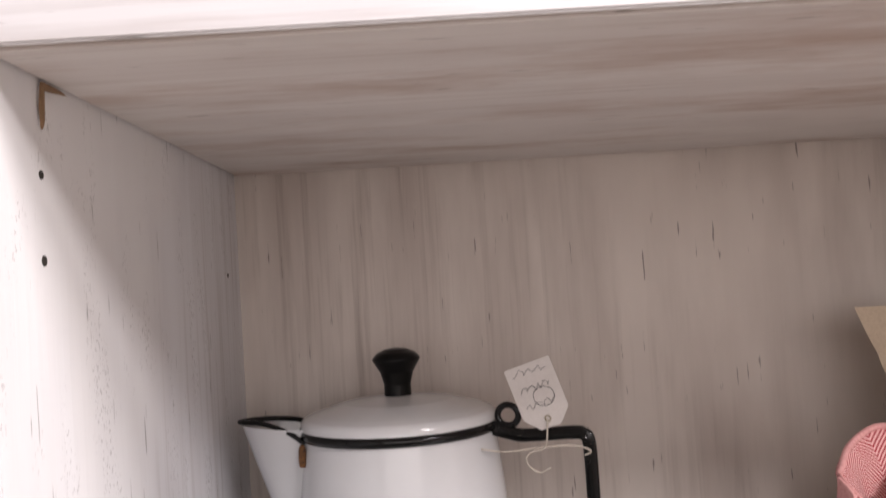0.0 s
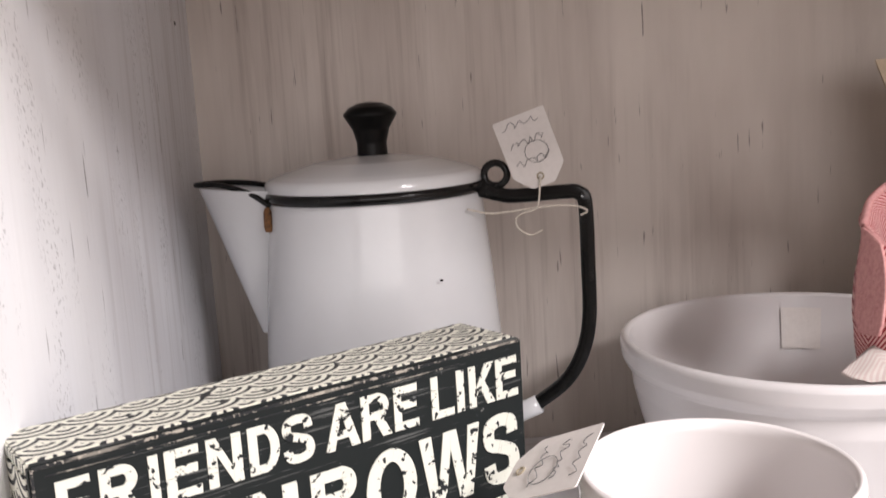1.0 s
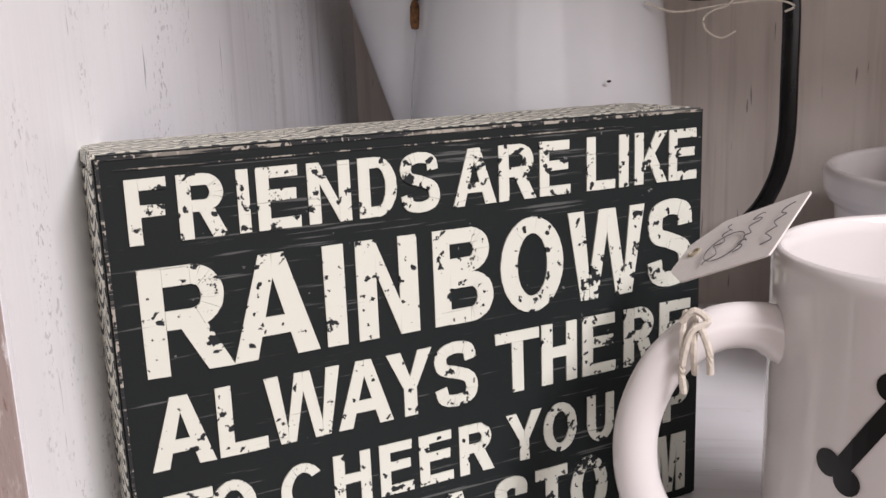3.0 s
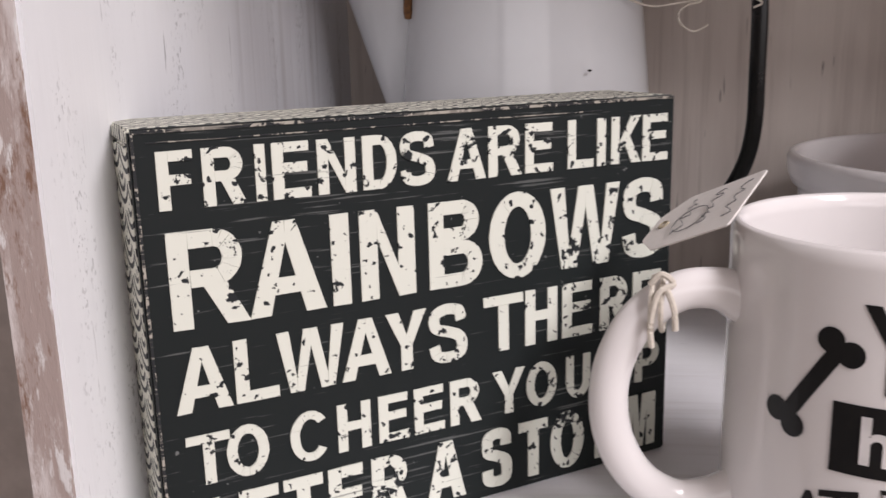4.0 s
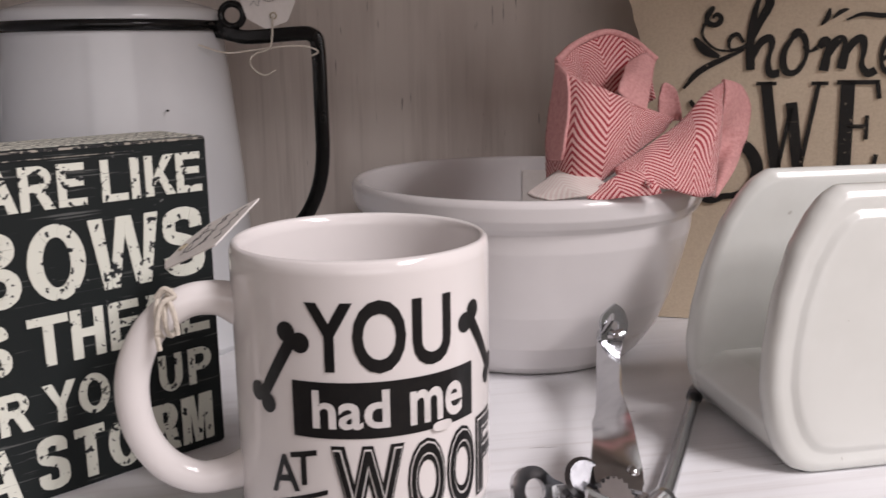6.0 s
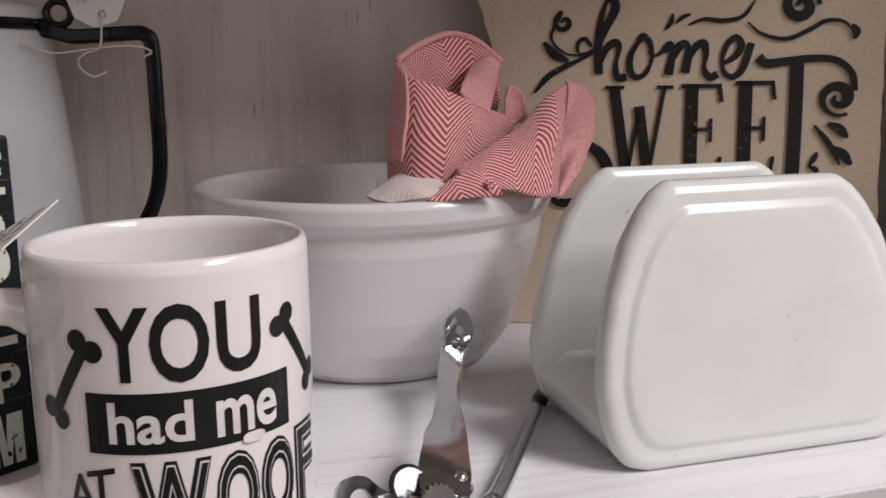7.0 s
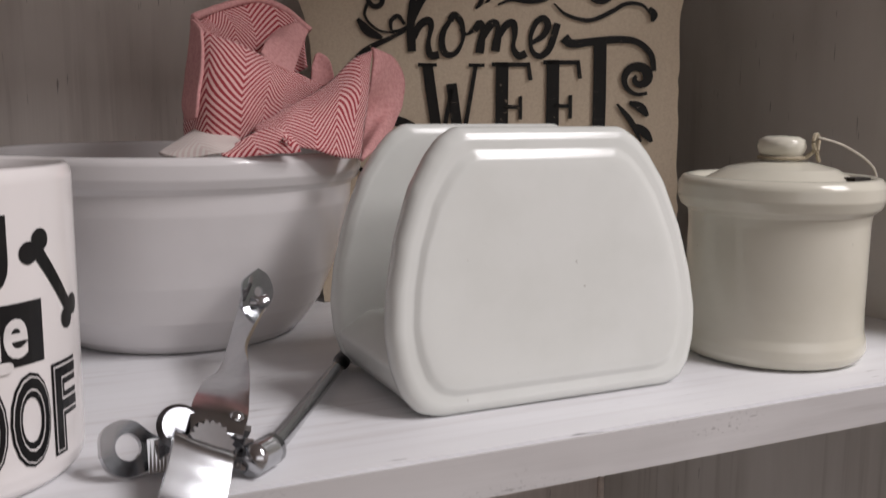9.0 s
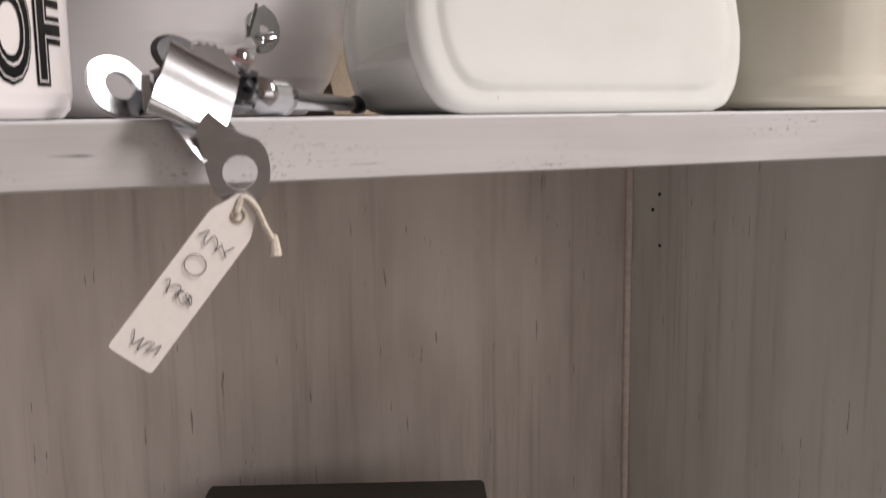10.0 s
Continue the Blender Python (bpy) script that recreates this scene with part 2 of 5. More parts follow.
steel_dark = plain("dark_steel", (0.16, 0.16, 0.17), 0.3, 1.0, 0.2, 300)
canvas = plain("cream_canvas", (0.69, 0.58, 0.44), 0.92, 0, 0.35, 700, (0.61, 0.50, 0.37))
stencil = distressed("stencil_black", (0.012, 0.011, 0.010), (0.20, 0.16, 0.12), 0.30, 0.32)
hole_dark = plain("nail_hole", (0.03, 0.025, 0.02), 0.9)
corner_light_pale = plain("corner_light_colour", (0.76, 0.67, 0.59), 0.8, 0, 0.2, 200)
bare_wood = plain("bare_wood", (0.26, 0.16, 0.09), 0.85, 0, 0.4, 200)
dark_card = plain("dark_box_card", (0.06, 0.055, 0.04), 0.8, 0, 0.2, 200)
wall_paint = plain("room_wall", (0.55, 0.49, 0.46), 0.85, 0, 0.1, 30)
floor_tile = plain("room_floor", (0.30, 0.27, 0.24), 0.6, 0, 0.1, 12)
cloth_red = herringbone("red_herringbone")
cloth_inside = plain("pink_reverse_weave", (0.74, 0.39, 0.38), 0.9, 0, 0.6, 600, (0.60, 0.27, 0.265))

# ---- mesh helpers ----


def mesh_of(name, bm, mat, smooth=False):
    me = bpy.data.meshes.new(name)
    bmesh.ops.recalc_face_normals(bm, faces=bm.faces)
    bm.to_mesh(me)
    bm.free()
    me.materials.append(mat)
    for p in me.polygons:
        p.use_smooth = smooth
    return me


def part(name, bm, mat, parent, label="", smooth=False):
    ob = new(name, mesh_of(name, bm, mat, smooth))
    ob.parent = parent
    if label:
        tagged(ob, label)
    return ob


def crisp(bm, angle=0.6):
    """Keep hard edges hard under smooth shading."""
    bm.normal_update()
    for e in bm.edges:
        if len(e.link_faces) == 2 and e.calc_face_angle(0) > angle:
            e.smooth = False
    return bm


def thing(name, m, label, category, group="", kind=""):
    ob = new(name)
    ob.matrix_world = m
    ob.empty_display_size = 0.02
    return tagged(ob, label, category, group, kind)


def box(lo, hi, bevel=0.0, seg=2):
    bm = bmesh.new()
    bmesh.ops.create_cube(bm, size=1.0)
    for v in bm.verts:
        v.co = Vector([lo[i] + (v.co[i] + 0.5) * (hi[i] - lo[i]) for i in range(3)])
    if bevel:
        bmesh.ops.bevel(bm, geom=bm.edges, offset=bevel, segments=seg, affect="EDGES")
    return bm


def structure(name, lo, hi, mat, label, category, bevel=0.0):
    return tagged(new(name, mesh_of(name, box(lo, hi, bevel), mat)), label, category, "", "structure")


def lathe(profile, n=64, centre=(0, 0)):
    """Turn (radius, height) points round the z axis."""
    held = [profile[0]]
    for (r0, z0), (r1, z1) in zip(profile, profile[1:]):
        d = math.hypot(r1 - r0, z1 - z0)
        if d > 0.004:
            k = 0.0008 / d
            held += [(r0 + (r1 - r0) * k, z0 + (z1 - z0) * k), (r1 + (r0 - r1) * k, z1 + (z0 - z1) * k)]
        held.append((r1, z1))
    bm = bmesh.new()
    rings = []
    for r, z in held:
        if r < 1e-5:
            rings.append([bm.verts.new((centre[0], centre[1], z))])
        else:
            rings.append([bm.verts.new((centre[0] + r * math.cos(2 * math.pi * i / n), centre[1] + r * math.sin(2 * math.pi * i / n), z)) for i in range(n)])
    for a, b in zip(rings, rings[1:]):
        for i in range(n):
            j = (i + 1) % n
            if len(a) == 1 and len(b) == 1:
                continue
            if len(a) == 1:
                bm.faces.new((a[0], b[i], b[j]))
            elif len(b) == 1:
                bm.faces.new((a[i], a[j], b[0]))
            else:
                bm.faces.new((a[i], a[j], b[j], b[i]))
    return bm


def smooth_line(points, steps=8):
    """A smooth line through the points (Catmull-Rom)."""
    pts = [Vector(p) for p in points]
    ext = [2 * pts[0] - pts[1]] + pts + [2 * pts[-1] - pts[-2]]
    out = []
    for a, b, c, d in zip(ext, ext[1:], ext[2:], ext[3:]):
        for s in range(steps):
            t = s / steps
            out.append(0.5 * ((2 * b) + (c - a) * t + (2 * a - 5 * b + 4 * c - d) * t * t + (3 * b - a - 3 * c + d) * t ** 3))
    return out + [pts[-1]]


def sweep(line, section, up=(0, 0, 1), bm=None, twist=None, taper=None, closed=False):
    """Carry a section (list of (side, up)) along a line."""
    bm = bm or bmesh.new()
    rings = []
    n = len(line)
    for i, p in enumerate(line):
        if closed:
            d = line[(i + 1) % n] - line[i - 1]
        else:
            d = line[min(i + 1, n - 1)] - line[max(i - 1, 0)]
        d.normalize()
        side = d.cross(Vector(up))
        if side.length < 1e-4:
            side = d.cross(Vector((0.3, 1, 0.2)))
        side.normalize()
        top = side.cross(d)
        if twist:
            q = Matrix.Rotation(twist(i / (n - 1)), 3, d)
            side, top = q @ side, q @ top
        k = taper(i / (n - 1)) if taper else 1.0
        rings.append([bm.verts.new(p + side * a * k + top * b * k) for a, b in section])
    m = len(section)
    last = n if closed else n - 1
    for i in range(last):
        a, b = rings[i], rings[(i + 1) % n]
        for j in range(m):
            bm.faces.new((a[j], a[(j + 1) % m], b[(j + 1) % m], b[j]))
    if not closed:
        bm.faces.new(rings[0])
        bm.faces.new(list(reversed(rings[-1])))
    return bm


def circle(r, n=10, squash=1.0):
    return [(r * math.cos(2 * math.pi * i / n), r * squash * math.sin(2 * math.pi * i / n)) for i in range(n)]


def rod(points, r, steps=8, n=10, bm=None, taper=None):
    return sweep(smooth_line(points, steps), circle(r, n), bm=bm, taper=taper)


def slab(outline, thick, bevel=0.0, seg=2):
    """A plate: outline of (x, z), extruded along y from 0 to thick."""
    bm = bmesh.new()
    a = [bm.verts.new((x, 0, z)) for x, z in outline]
    face = bm.faces.new(a)
    out = bmesh.ops.extrude_face_region(bm, geom=[face])
    vs = [v for v in out["geom"] if isinstance(v, bmesh.types.BMVert)]
    bmesh.ops.translate(bm, verts=vs, vec=(0, thick, 0))
    if bevel:
        edges = [e for e in bm.edges if len(e.link_faces) == 2 and len(set(len(f.verts) for f in e.link_faces)) == 2]
        bmesh.ops.bevel(bm, geom=edges, offset=bevel, segments=seg, affect="EDGES")
    return bm


def rounded(points, r, steps=5):
    """Round the corners of a closed outline."""
    out = []
    n = len(points)
    for i in range(n):
        p, a, b = Vector(points[i]), Vector(points[i - 1]), Vector(points[(i + 1) % n])
        rr = r[i] if isinstance(r, (list, tuple)) else r
        u, w = (a - p).normalized() * rr, (b - p).normalized() * rr
        for s in range(steps + 1):
            t = s / steps
            q = (p + u) * (1 - t) ** 2 + p * 2 * t * (1 - t) + (p + w) * t * t
            out.append((q.x, q.y))
    return out


def text_bm(words, x0, x1, y0, y1, bold=0.0, depth=0.0, shear=0.0, spacing=1.0):
    """Letters of the built-in font, fitted to a rectangle in the xz plane; front face at y = -depth."""
    cu = bpy.data.curves.new("letters", "FONT")
    cu.body, cu.size, cu.offset, cu.shear, cu.space_character = words, 1.0, bold, shear, spacing
    cu.resolution_u = 4
    cu.fill_mode = "FRONT"
    ob = new("letters", cu)
    me = bpy.data.meshes.new_from_object(ob.evaluated_get(bpy.context.evaluated_depsgraph_get()))
    bpy.data.objects.remove(ob)
    bm = bmesh.new()
    bm.from_mesh(me)
    bpy.data.meshes.remove(me)
    bmesh.ops.remove_doubles(bm, verts=bm.verts, dist=1e-5)
    xs, ys = [v.co.x for v in bm.verts], [v.co.y for v in bm.verts]
    ax, bx, ay, by = min(xs), max(xs), min(ys), max(ys)
    for v in bm.verts:
        v.co = Vector((x0 + (v.co.x - ax) / (bx - ax) * (x1 - x0), 0.0, y0 + (v.co.y - ay) / (by - ay) * (y1 - y0)))
    if depth:
        raise_flat(bm, depth)
    return bm


def raise_flat(bm, depth):
    out = bmesh.ops.extrude_face_region(bm, geom=list(bm.faces))
    vs = [v for v in out["geom"] if isinstance(v, bmesh.types.BMVert)]
    bmesh.ops.translate(bm, verts=vs, vec=(0, -depth, 0))


def wrap(bm, r, proud=0.00025):
    """Bend a flat print (x: azimuth in radians, z: height) round a cylinder."""
    xs = [v.co.x for v in bm.verts]
    x = min(xs)
    while x < max(xs):
        x += 0.07
        geom = list(bm.verts) + list(bm.edges) + list(bm.faces)
        bmesh.ops.bisect_plane(bm, geom=geom, plane_co=(x, 0, 0), plane_no=(1, 0, 0))
    for v in bm.verts:
        a, z, y = v.co.x, v.co.z, v.co.y
        rr = r + proud - y
        v.co = Vector((rr * math.cos(a), rr * math.sin(a), z))
    return bm


def scribble(parent, seedn, x0, x1, z0, z1, y=-0.0006, r=0.00013, loops=5):
    """A line of handwriting that cannot be read."""
    rnd = random.Random(seedn)
    pts = []
    n = loops * 4
    for i in range(n):
        t = i / (n - 1)
        pts.append((x0 + (x1 - x0) * t + rnd.uniform(-1, 1) * 0.0012, y, (z0 + z1) / 2 + (z1 - z0) / 2 * math.sin(i * 1.9 + seedn) * rnd.uniform(0.4, 1)))
    return part("handwriting", rod(pts, r, 4, 5), ink, parent)


def price_tag(name, m, label, w, h, seedn, lines):
    """A small card with clipped corners, hung from a hole near its top; local x across, z up, hole at the origin."""
    t = thing(name, m, label, "price tag")
    out = [(-w / 2, -h + 0.005), (w / 2, -h + 0.005), (w / 2, -0.003), (w * 0.22, 0.005), (-w * 0.22, 0.005), (-w / 2, -0.003)]
    part("card", slab(rounded(out, 0.001, 2), 0.0005), paper, t)
    part("eyelet", sweep([Vector((0.0016 * math.cos(a), -0.0002, 0.0016 * math.sin(a))) for a in np.linspace(0, 2 * math.pi, 12)[:-1]], circle(0.0004, 5), up=(0, 1, 0), closed=True), twine, t)
    for i in range(lines):
        z = -0.009 - (h - 0.016) * i / max(1, lines - 1) * 0.9
        scribble(t, seedn + i, -w * 0.32, w * 0.34, z - 0.0022, z + 0.0022, loops=3 + i % 2)
    ring = [Vector((w * 0.22 * math.cos(a) - w * 0.1, -0.0005, -h * 0.33 + w * 0.2 * math.sin(a))) for a in np.linspace(0, 2 * math.pi, 18)[:-1]]
    part("circled_mark", sweep(ring, circle(0.00013, 4), up=(0, 1, 0), closed=True), ink, t)
    return t


# ---- the cabinet: sides, back, boards ----
XL, XR, YF, YB, ZS, ZT = -0.0872, 0.575, 0.34, 0.6797, 1.0, 1.3293
T = 0.017
structure("wall_left", (XL - 0.0115, YF, 0.4), (XL, YB + 0.012, 1.75), wood_side, "whitewashed wooden cabinet side with brush strokes", "cabinet side", 0.0012)
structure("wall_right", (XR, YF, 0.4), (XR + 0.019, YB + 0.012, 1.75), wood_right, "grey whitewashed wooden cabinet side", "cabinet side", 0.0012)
structure("wall_back", (XL, YB, 0.4), (XR, YB + 0.012, 1.75), wood_back, "whitewashed plywood cabinet back with worn brush strokes", "cabinet back")
shelf = structure("shelf_1", (XL + 0.0005, YF, ZS - T), (XR - 0.0005, YB - 0.0005, ZS), wood_x, "white painted wooden shelf board", "shelf", 0.0015)
structure("shelf_2", (XL + 0.0005, YF, ZT), (XR - 0.0005, YB - 0.0005, ZT + 0.02), wood_top, "white painted shelf board with rusty brown stains beneath", "shelf", 0.0015)
structure("shelf_2_edge", (XL + 0.0005, YF - 0.003, ZT + 0.001), (XR - 0.0005, YF - 0.0002, ZT + 0.045), wood_x, "white painted front edge strip of a shelf", "trim", 0.0008)
structure("shelf_3", (XL + 0.0005, YF, 0.603), (XR - 0.0005, YB - 0.0005, 0.620), wood_x, "white painted lower shelf board", "shelf", 0.0015)

structure("wall_left_edge", (XL - 0.0113, YF - 0.0012, 0.4), (XL - 0.0004, YF - 0.0002, 1.75), wood_edge, "front edge of a cabinet side toned pinkish grey for shade, with paint worn to brown wood", "trim")
structure("shelf_1_edge", (XL + 0.001, YF - 0.0012, ZS - T + 0.0006), (XR - 0.001, YF - 0.0002, ZS - 0.0007), wood_front, "scuffed front edge of a shelf, its grey-white darkened for dimmer light", "trim")
# pale strip drawn where light through the corner gap makes a bright line
structure("corner_light_line", (XR - 0.0046, YB - 0.0046, 0.6205), (XR - 0.0003, YB - 0.0004, ZS - T - 0.0005), corner_light_pale, "thin pale strip in the cabinet corner standing in for light through a gap", "trim", 0.0006)

# ---- the room ----
structure("room_floor", (-2.5, -3.0, -0.05), (3.0, 0.9, 0.0), floor_tile, "brown shop floor", "floor")
structure("room_ceiling", (-2.5, -3.0, 2.5), (3.0, 0.9, 2.55), wall_paint, "plain white ceiling", "ceiling")
structure("room_wall_1", (-2.5, 0.78, 0), (3.0, 0.9, 2.5), wall_paint, "plain painted room wall", "wall")
structure("room_wall_2", (-2.5, -3.1, 0), (3.0, -3.0, 2.5), wall_paint, "plain painted room wall", "wall")
structure("room_wall_3", (-2.6, -3.1, 0), (-2.5, 0.9, 2.5), wall_paint, "plain painted room wall", "wall")
structure("room_wall_4", (3.0, -3.1, 0), (3.1, 0.9, 2.5), wall_paint, "plain painted room wall", "wall")

# ---- the box sign ----
SW, SH, SD = 0.1730, 0.1249, 0.0365
SIGN_TURN = 34.25
SIGN_RIGHT = Vector((0.0711, 0.4527))
ca, sa = math.cos(radians(SIGN_TURN)), math.sin(radians(SIGN_TURN))
sign = thing("box_sign", pose(SIGN_RIGHT.x - SW * ca, SIGN_RIGHT.y - SW * sa, ZS, 0, 0, SIGN_TURN), "black wooden box sign with distressed cream lettering", "sign")
part("front_panel", box((0, 0, 0), (SW, 0.004, SH), 0.0009), sign_black, sign, "black front panel with scuffed paint")
part("top_side", box((0, 0.0042, SH - 0.004), (SW, SD, SH), 0.0006), scallop("scallop_top", ("X", "Y")), sign, "side covered with cream and black scallop paper")
part("bottom_side", box((0, 0.0042, 0), (SW, SD, 0.004), 0.0006), scallop("scallop_bottom", ("X", "Y")), sign)
part("left_side", box((0, 0.0042, 0.0042), (0.004, SD, SH - 0.0042), 0.0006), scallop("scallop_left", ("Y", "Z")), sign)
part("right_side", box((SW - 0.004, 0.0042, 0.0042), (SW, SD, SH - 0.0042), 0.0006), scallop("scallop_right", ("Y", "Z")), sign)
# each line: height of its foot and top in parts of the panel; then its letters with their left and right edge, in thousandths of the width
LINES = (
    (0.833, 0.954, "F 34 87 R 100 165 I 179 196 E 206 267 N 279 343 D 355 415 S 421 485 A 507 582 R 588 655 E 662 720 L 752 809 I 817 836 K 849 918 E 921 982"),
    (0.578, 0.787, "R 38 158 A 156 282 I 294 326 N 344 443 B 469 573 O 587 705 W 715 870 S 878 977"),
    (0.392, 0.536, "A 31 119 L 125 195 W 194 309 A 302 392 Y 384 460 S 464 540 T 574 656 H 661 731 E 742 811 R 829 897 E 906 977"),
    (0.221, 0.338, "T 40 109 O 102 171 C 207 276 H 290 350 E 365 421 E 432 491 R 503 566 Y 591 659 O 663 730 U 752 808 U 845 901 P 917 975"),
    (0.028, 0.184, "A 33 110 F 116 181 T 190 258 E 268 333 R 347 419 A 452 531 S 566 630 T 646 710 O 717 794 R 822 885 M 892 970"))


def band_of(outer, inner):
    """Quads between two lines with as many points."""
    return [[outer[i], outer[i + 1], inner[i + 1], inner[i]] for i in range(len(outer) - 1)]


def arc(cx, cz, rx, rz, a0, a1, n=18):
    return [(cx + rx * math.cos(radians(a0 + (a1 - a0) * i / n)), cz + rz * math.sin(radians(a0 + (a1 - a0) * i / n))) for i in range(n + 1)]


def bowl_of(x0, x1, z0, z1, s, v):
    """The round side of a D, P, R or B."""
    r = min((z1 - z0) / 2, (x1 - x0) * 0.72)
    c = (z0 + z1) / 2
    out = [(x0, z0)] + arc(x1 - r, c, r, (z1 - z0) / 2, -90, 90) + [(x0, z1)]
    inn = [(x0, z0 + v)] + arc(x1 - r, c, r - s, (z1 - z0) / 2 - v, -90, 90) + [(x0, z1 - v)]
    return band_of(out, inn)


def bar(x0, z0, x1, z1):
    return [(x0, z0), (x1, z0), (x1, z1), (x0, z1)]


def grotesque(ch, w, s):
    """A heavy plain capital one unit high and w wide, with stems s wide, as flat pieces."""
    v, c = s * 0.86, w / 2
    stem = bar(0, 0, s, 1)
    if ch == "I":
        return [bar(0, 0, w, 1)]
    if ch == "L":
        return [stem, bar(s, 0, w, v)]
    if ch in "EF":
        arms = [bar(s, 1 - v, w * (0.97 if ch == "E" else 1), 1), bar(s, 0.46 if ch == "E" else 0.42, w * 0.92, (0.46 if ch == "E" else 0.42) + v)]
        return [stem] + arms + ([bar(s, 0, w, v)] if ch == "E" else [])
    if ch == "T":
        return [bar(0, 1 - v, w, 1), bar(c - s / 2, 0, c + s / 2, 1 - v)]
    if ch == "H":
        return [stem, bar(w - s, 0, w, 1), bar(s, 0.43, w - s, 0.43 + v)]
    if ch == "A":
        k = s * 1.08
        return [[(0, 0), (k, 0), (c, 0.78), (c, 1), (c - s * 0.58, 1)], [(w, 0), (w - k, 0), (c, 0.78), (c, 1), (c + s * 0.58, 1)], bar(w * 0.27, 0.22, w * 0.73, 0.22 + v)]
    if ch == "N":
        return [stem, bar(w - s, 0, w, 1), [(s, 1), (s, 0.66), (w - s, 0.0), (w - s, 0.34)]]
    if ch == "M":
        return [bar(0, 0, s * 0.9, 1), bar(w - s * 0.9, 0, w, 1), [(s * 0.9, 1), (s * 0.9, 0.72), (c - s * 0.4, 0), (c, 0), (c, 0.34), (s * 1.4, 1)], [(w - s * 0.9, 1), (w - s * 0.9, 0.72), (c + s * 0.4, 0), (c, 0), (c, 0.34), (w - s * 1.4, 1)]]
    if ch == "K":
        return [stem, [(s, 0.44), (s, 0.20), (w * 0.98, 1), (w * 0.98 - s * 1.3, 1)], [(s * 1.35, 0.56), (w - s * 1.25, 0), (w, 0), (s * 2.0, 0.70)]]
    if ch == "W":
        a, b = w * 0.27, w * 0.73
        k = s * 0.55
        return [[(0, 1), (s, 1), (a, 0.24), (a, 0), (a - k, 0)], [(a, 0), (a, 0.24), (c - k, 1), (c, 1), (c, 0.74), (a + k, 0)], [(b, 0), (b, 0.24), (c + k, 1), (c, 1), (c, 0.74), (b - k, 0)], [(w, 1), (w - s, 1), (b, 0.24), (b, 0), (b + k, 0)]]
    if ch == "Y":
        k = s * 1.1
        return [[(0, 1), (k, 1), (c, 0.60), (c, 0.42), (c - s / 2, 0.42)], [(w, 1), (w - k, 1), (c, 0.60), (c, 0.42), (c + s / 2, 0.42)], bar(c - s / 2, 0, c + s / 2, 0.42)]
    if ch == "O":
        return band_of(arc(c, 0.5, c, 0.52, 0, 360, 40), arc(c, 0.5, c - s, 0.52 - v, 0, 360, 40))
    if ch == "C":
        return band_of(arc(c, 0.5, c, 0.52, 38, 322, 36), arc(c, 0.5, c - s, 0.52 - v, 42, 318, 36))
    if ch == "U":
        return [bar(0, 0.4, s, 1), bar(w - s, 0.4, w, 1)] + band_of(arc(c, 0.4, c, 0.42, 180, 360, 24), arc(c, 0.4, c - s, 0.42 - v, 180, 360, 24))
    if ch == "D":
        return [stem] + bowl_of(s, w, 0, 1, s, v)
    if ch == "P":
        return [stem] + bowl_of(s, w, 0.37, 1, s, v)
    if ch == "R":
        return [stem] + bowl_of(s, w * 0.93, 0.42, 1, s, v) + [[(w * 0.42, 0.42), (w - s * 1.2, 0), (w, 0), (w * 0.42 + s * 1.15, 0.44)]]
    if ch == "B":
        return [stem] + bowl_of(s, w * 0.94, 0.535, 1, s, v * 0.95) + bowl_of(s, w, 0, 0.535, s, v * 0.95)
    mid = [(w - s * 0.62, 0.70), (w * 0.78, 0.87), (c, 0.925), (w * 0.22, 0.87), (s * 0.55, 0.735), (w * 0.22, 0.60), (c, 0.525), (w * 0.78, 0.43), (w - s * 0.52, 0.27), (w * 0.78, 0.125), (c, 0.075), (w * 0.22, 0.13), (s * 0.55, 0.30)]
    line = smooth_line([(x, 0, z) for x, z in mid], 5)
    one, two = [], []
    for i, p in enumerate(line):
        d = (line[min(i + 1, len(line) - 1)] - line[max(i - 1, 0)]).normalized()
        h = s * (0.47 + 0.05 * abs(d.z))
        one.append((p.x - d.z * h, p.z + d.x * h))
        two.append((p.x + d.z * h, p.z - d.x * h))
    return band_of(one, two)


def capitals(words, z0, z1, rnd):
    """A line of worn capitals, slightly raised, with ragged nicks along their edges."""
    line = bmesh.new()
    items = words.split()
    high = z1 - z0
    for ch, a, b in zip(items[::3], items[1::3], items[2::3]):
        x0, x1 = int(a) * SW / 1000, int(b) * SW / 1000
        s = 0.205 if ch not in "SBC" else 0.19
        for k, flat in enumerate(grotesque(ch, (x1 - x0) / high, s)):
            y = -0.0004 - 0.00001 * (k % 7)
            pts = [(x0 + x * high + rnd.uniform(-1, 1) * 0.00008, z0 + z * high + rnd.uniform(-1, 1) * 0.00008) for x, z in flat]
            front = [line.verts.new((x, y, z)) for x, z in pts]
            line.faces.new(front)
            rear = [line.verts.new((x, 0.0002, z)) for x, z in pts]
            for i in range(len(pts)):
                j = (i + 1) % len(pts)
                line.faces.new((front[i], front[j], rear[j], rear[i]))
    return line


letter_rnd = random.Random(8)
for z0, z1, words in LINES:
    part("lettering", capitals(words, z0 * SH, z1 * SH, letter_rnd), sign_cream, sign, "cream distressed capital letters")

for lo, hi in (((0.0004, -0.0003, 0.001), (0.0011, 0.0004, SH - 0.001)), ((0.001, -0.0003, SH - 0.0011), (SW - 0.001, 0.0004, SH - 0.0003)), ((0.004, -0.0003, SH - 0.0036), (SW - 0.03, 0.0002, SH - 0.0033))):
    part("worn_edge", box(lo, hi), sign_worn, sign, "paint rubbed through along the edge")

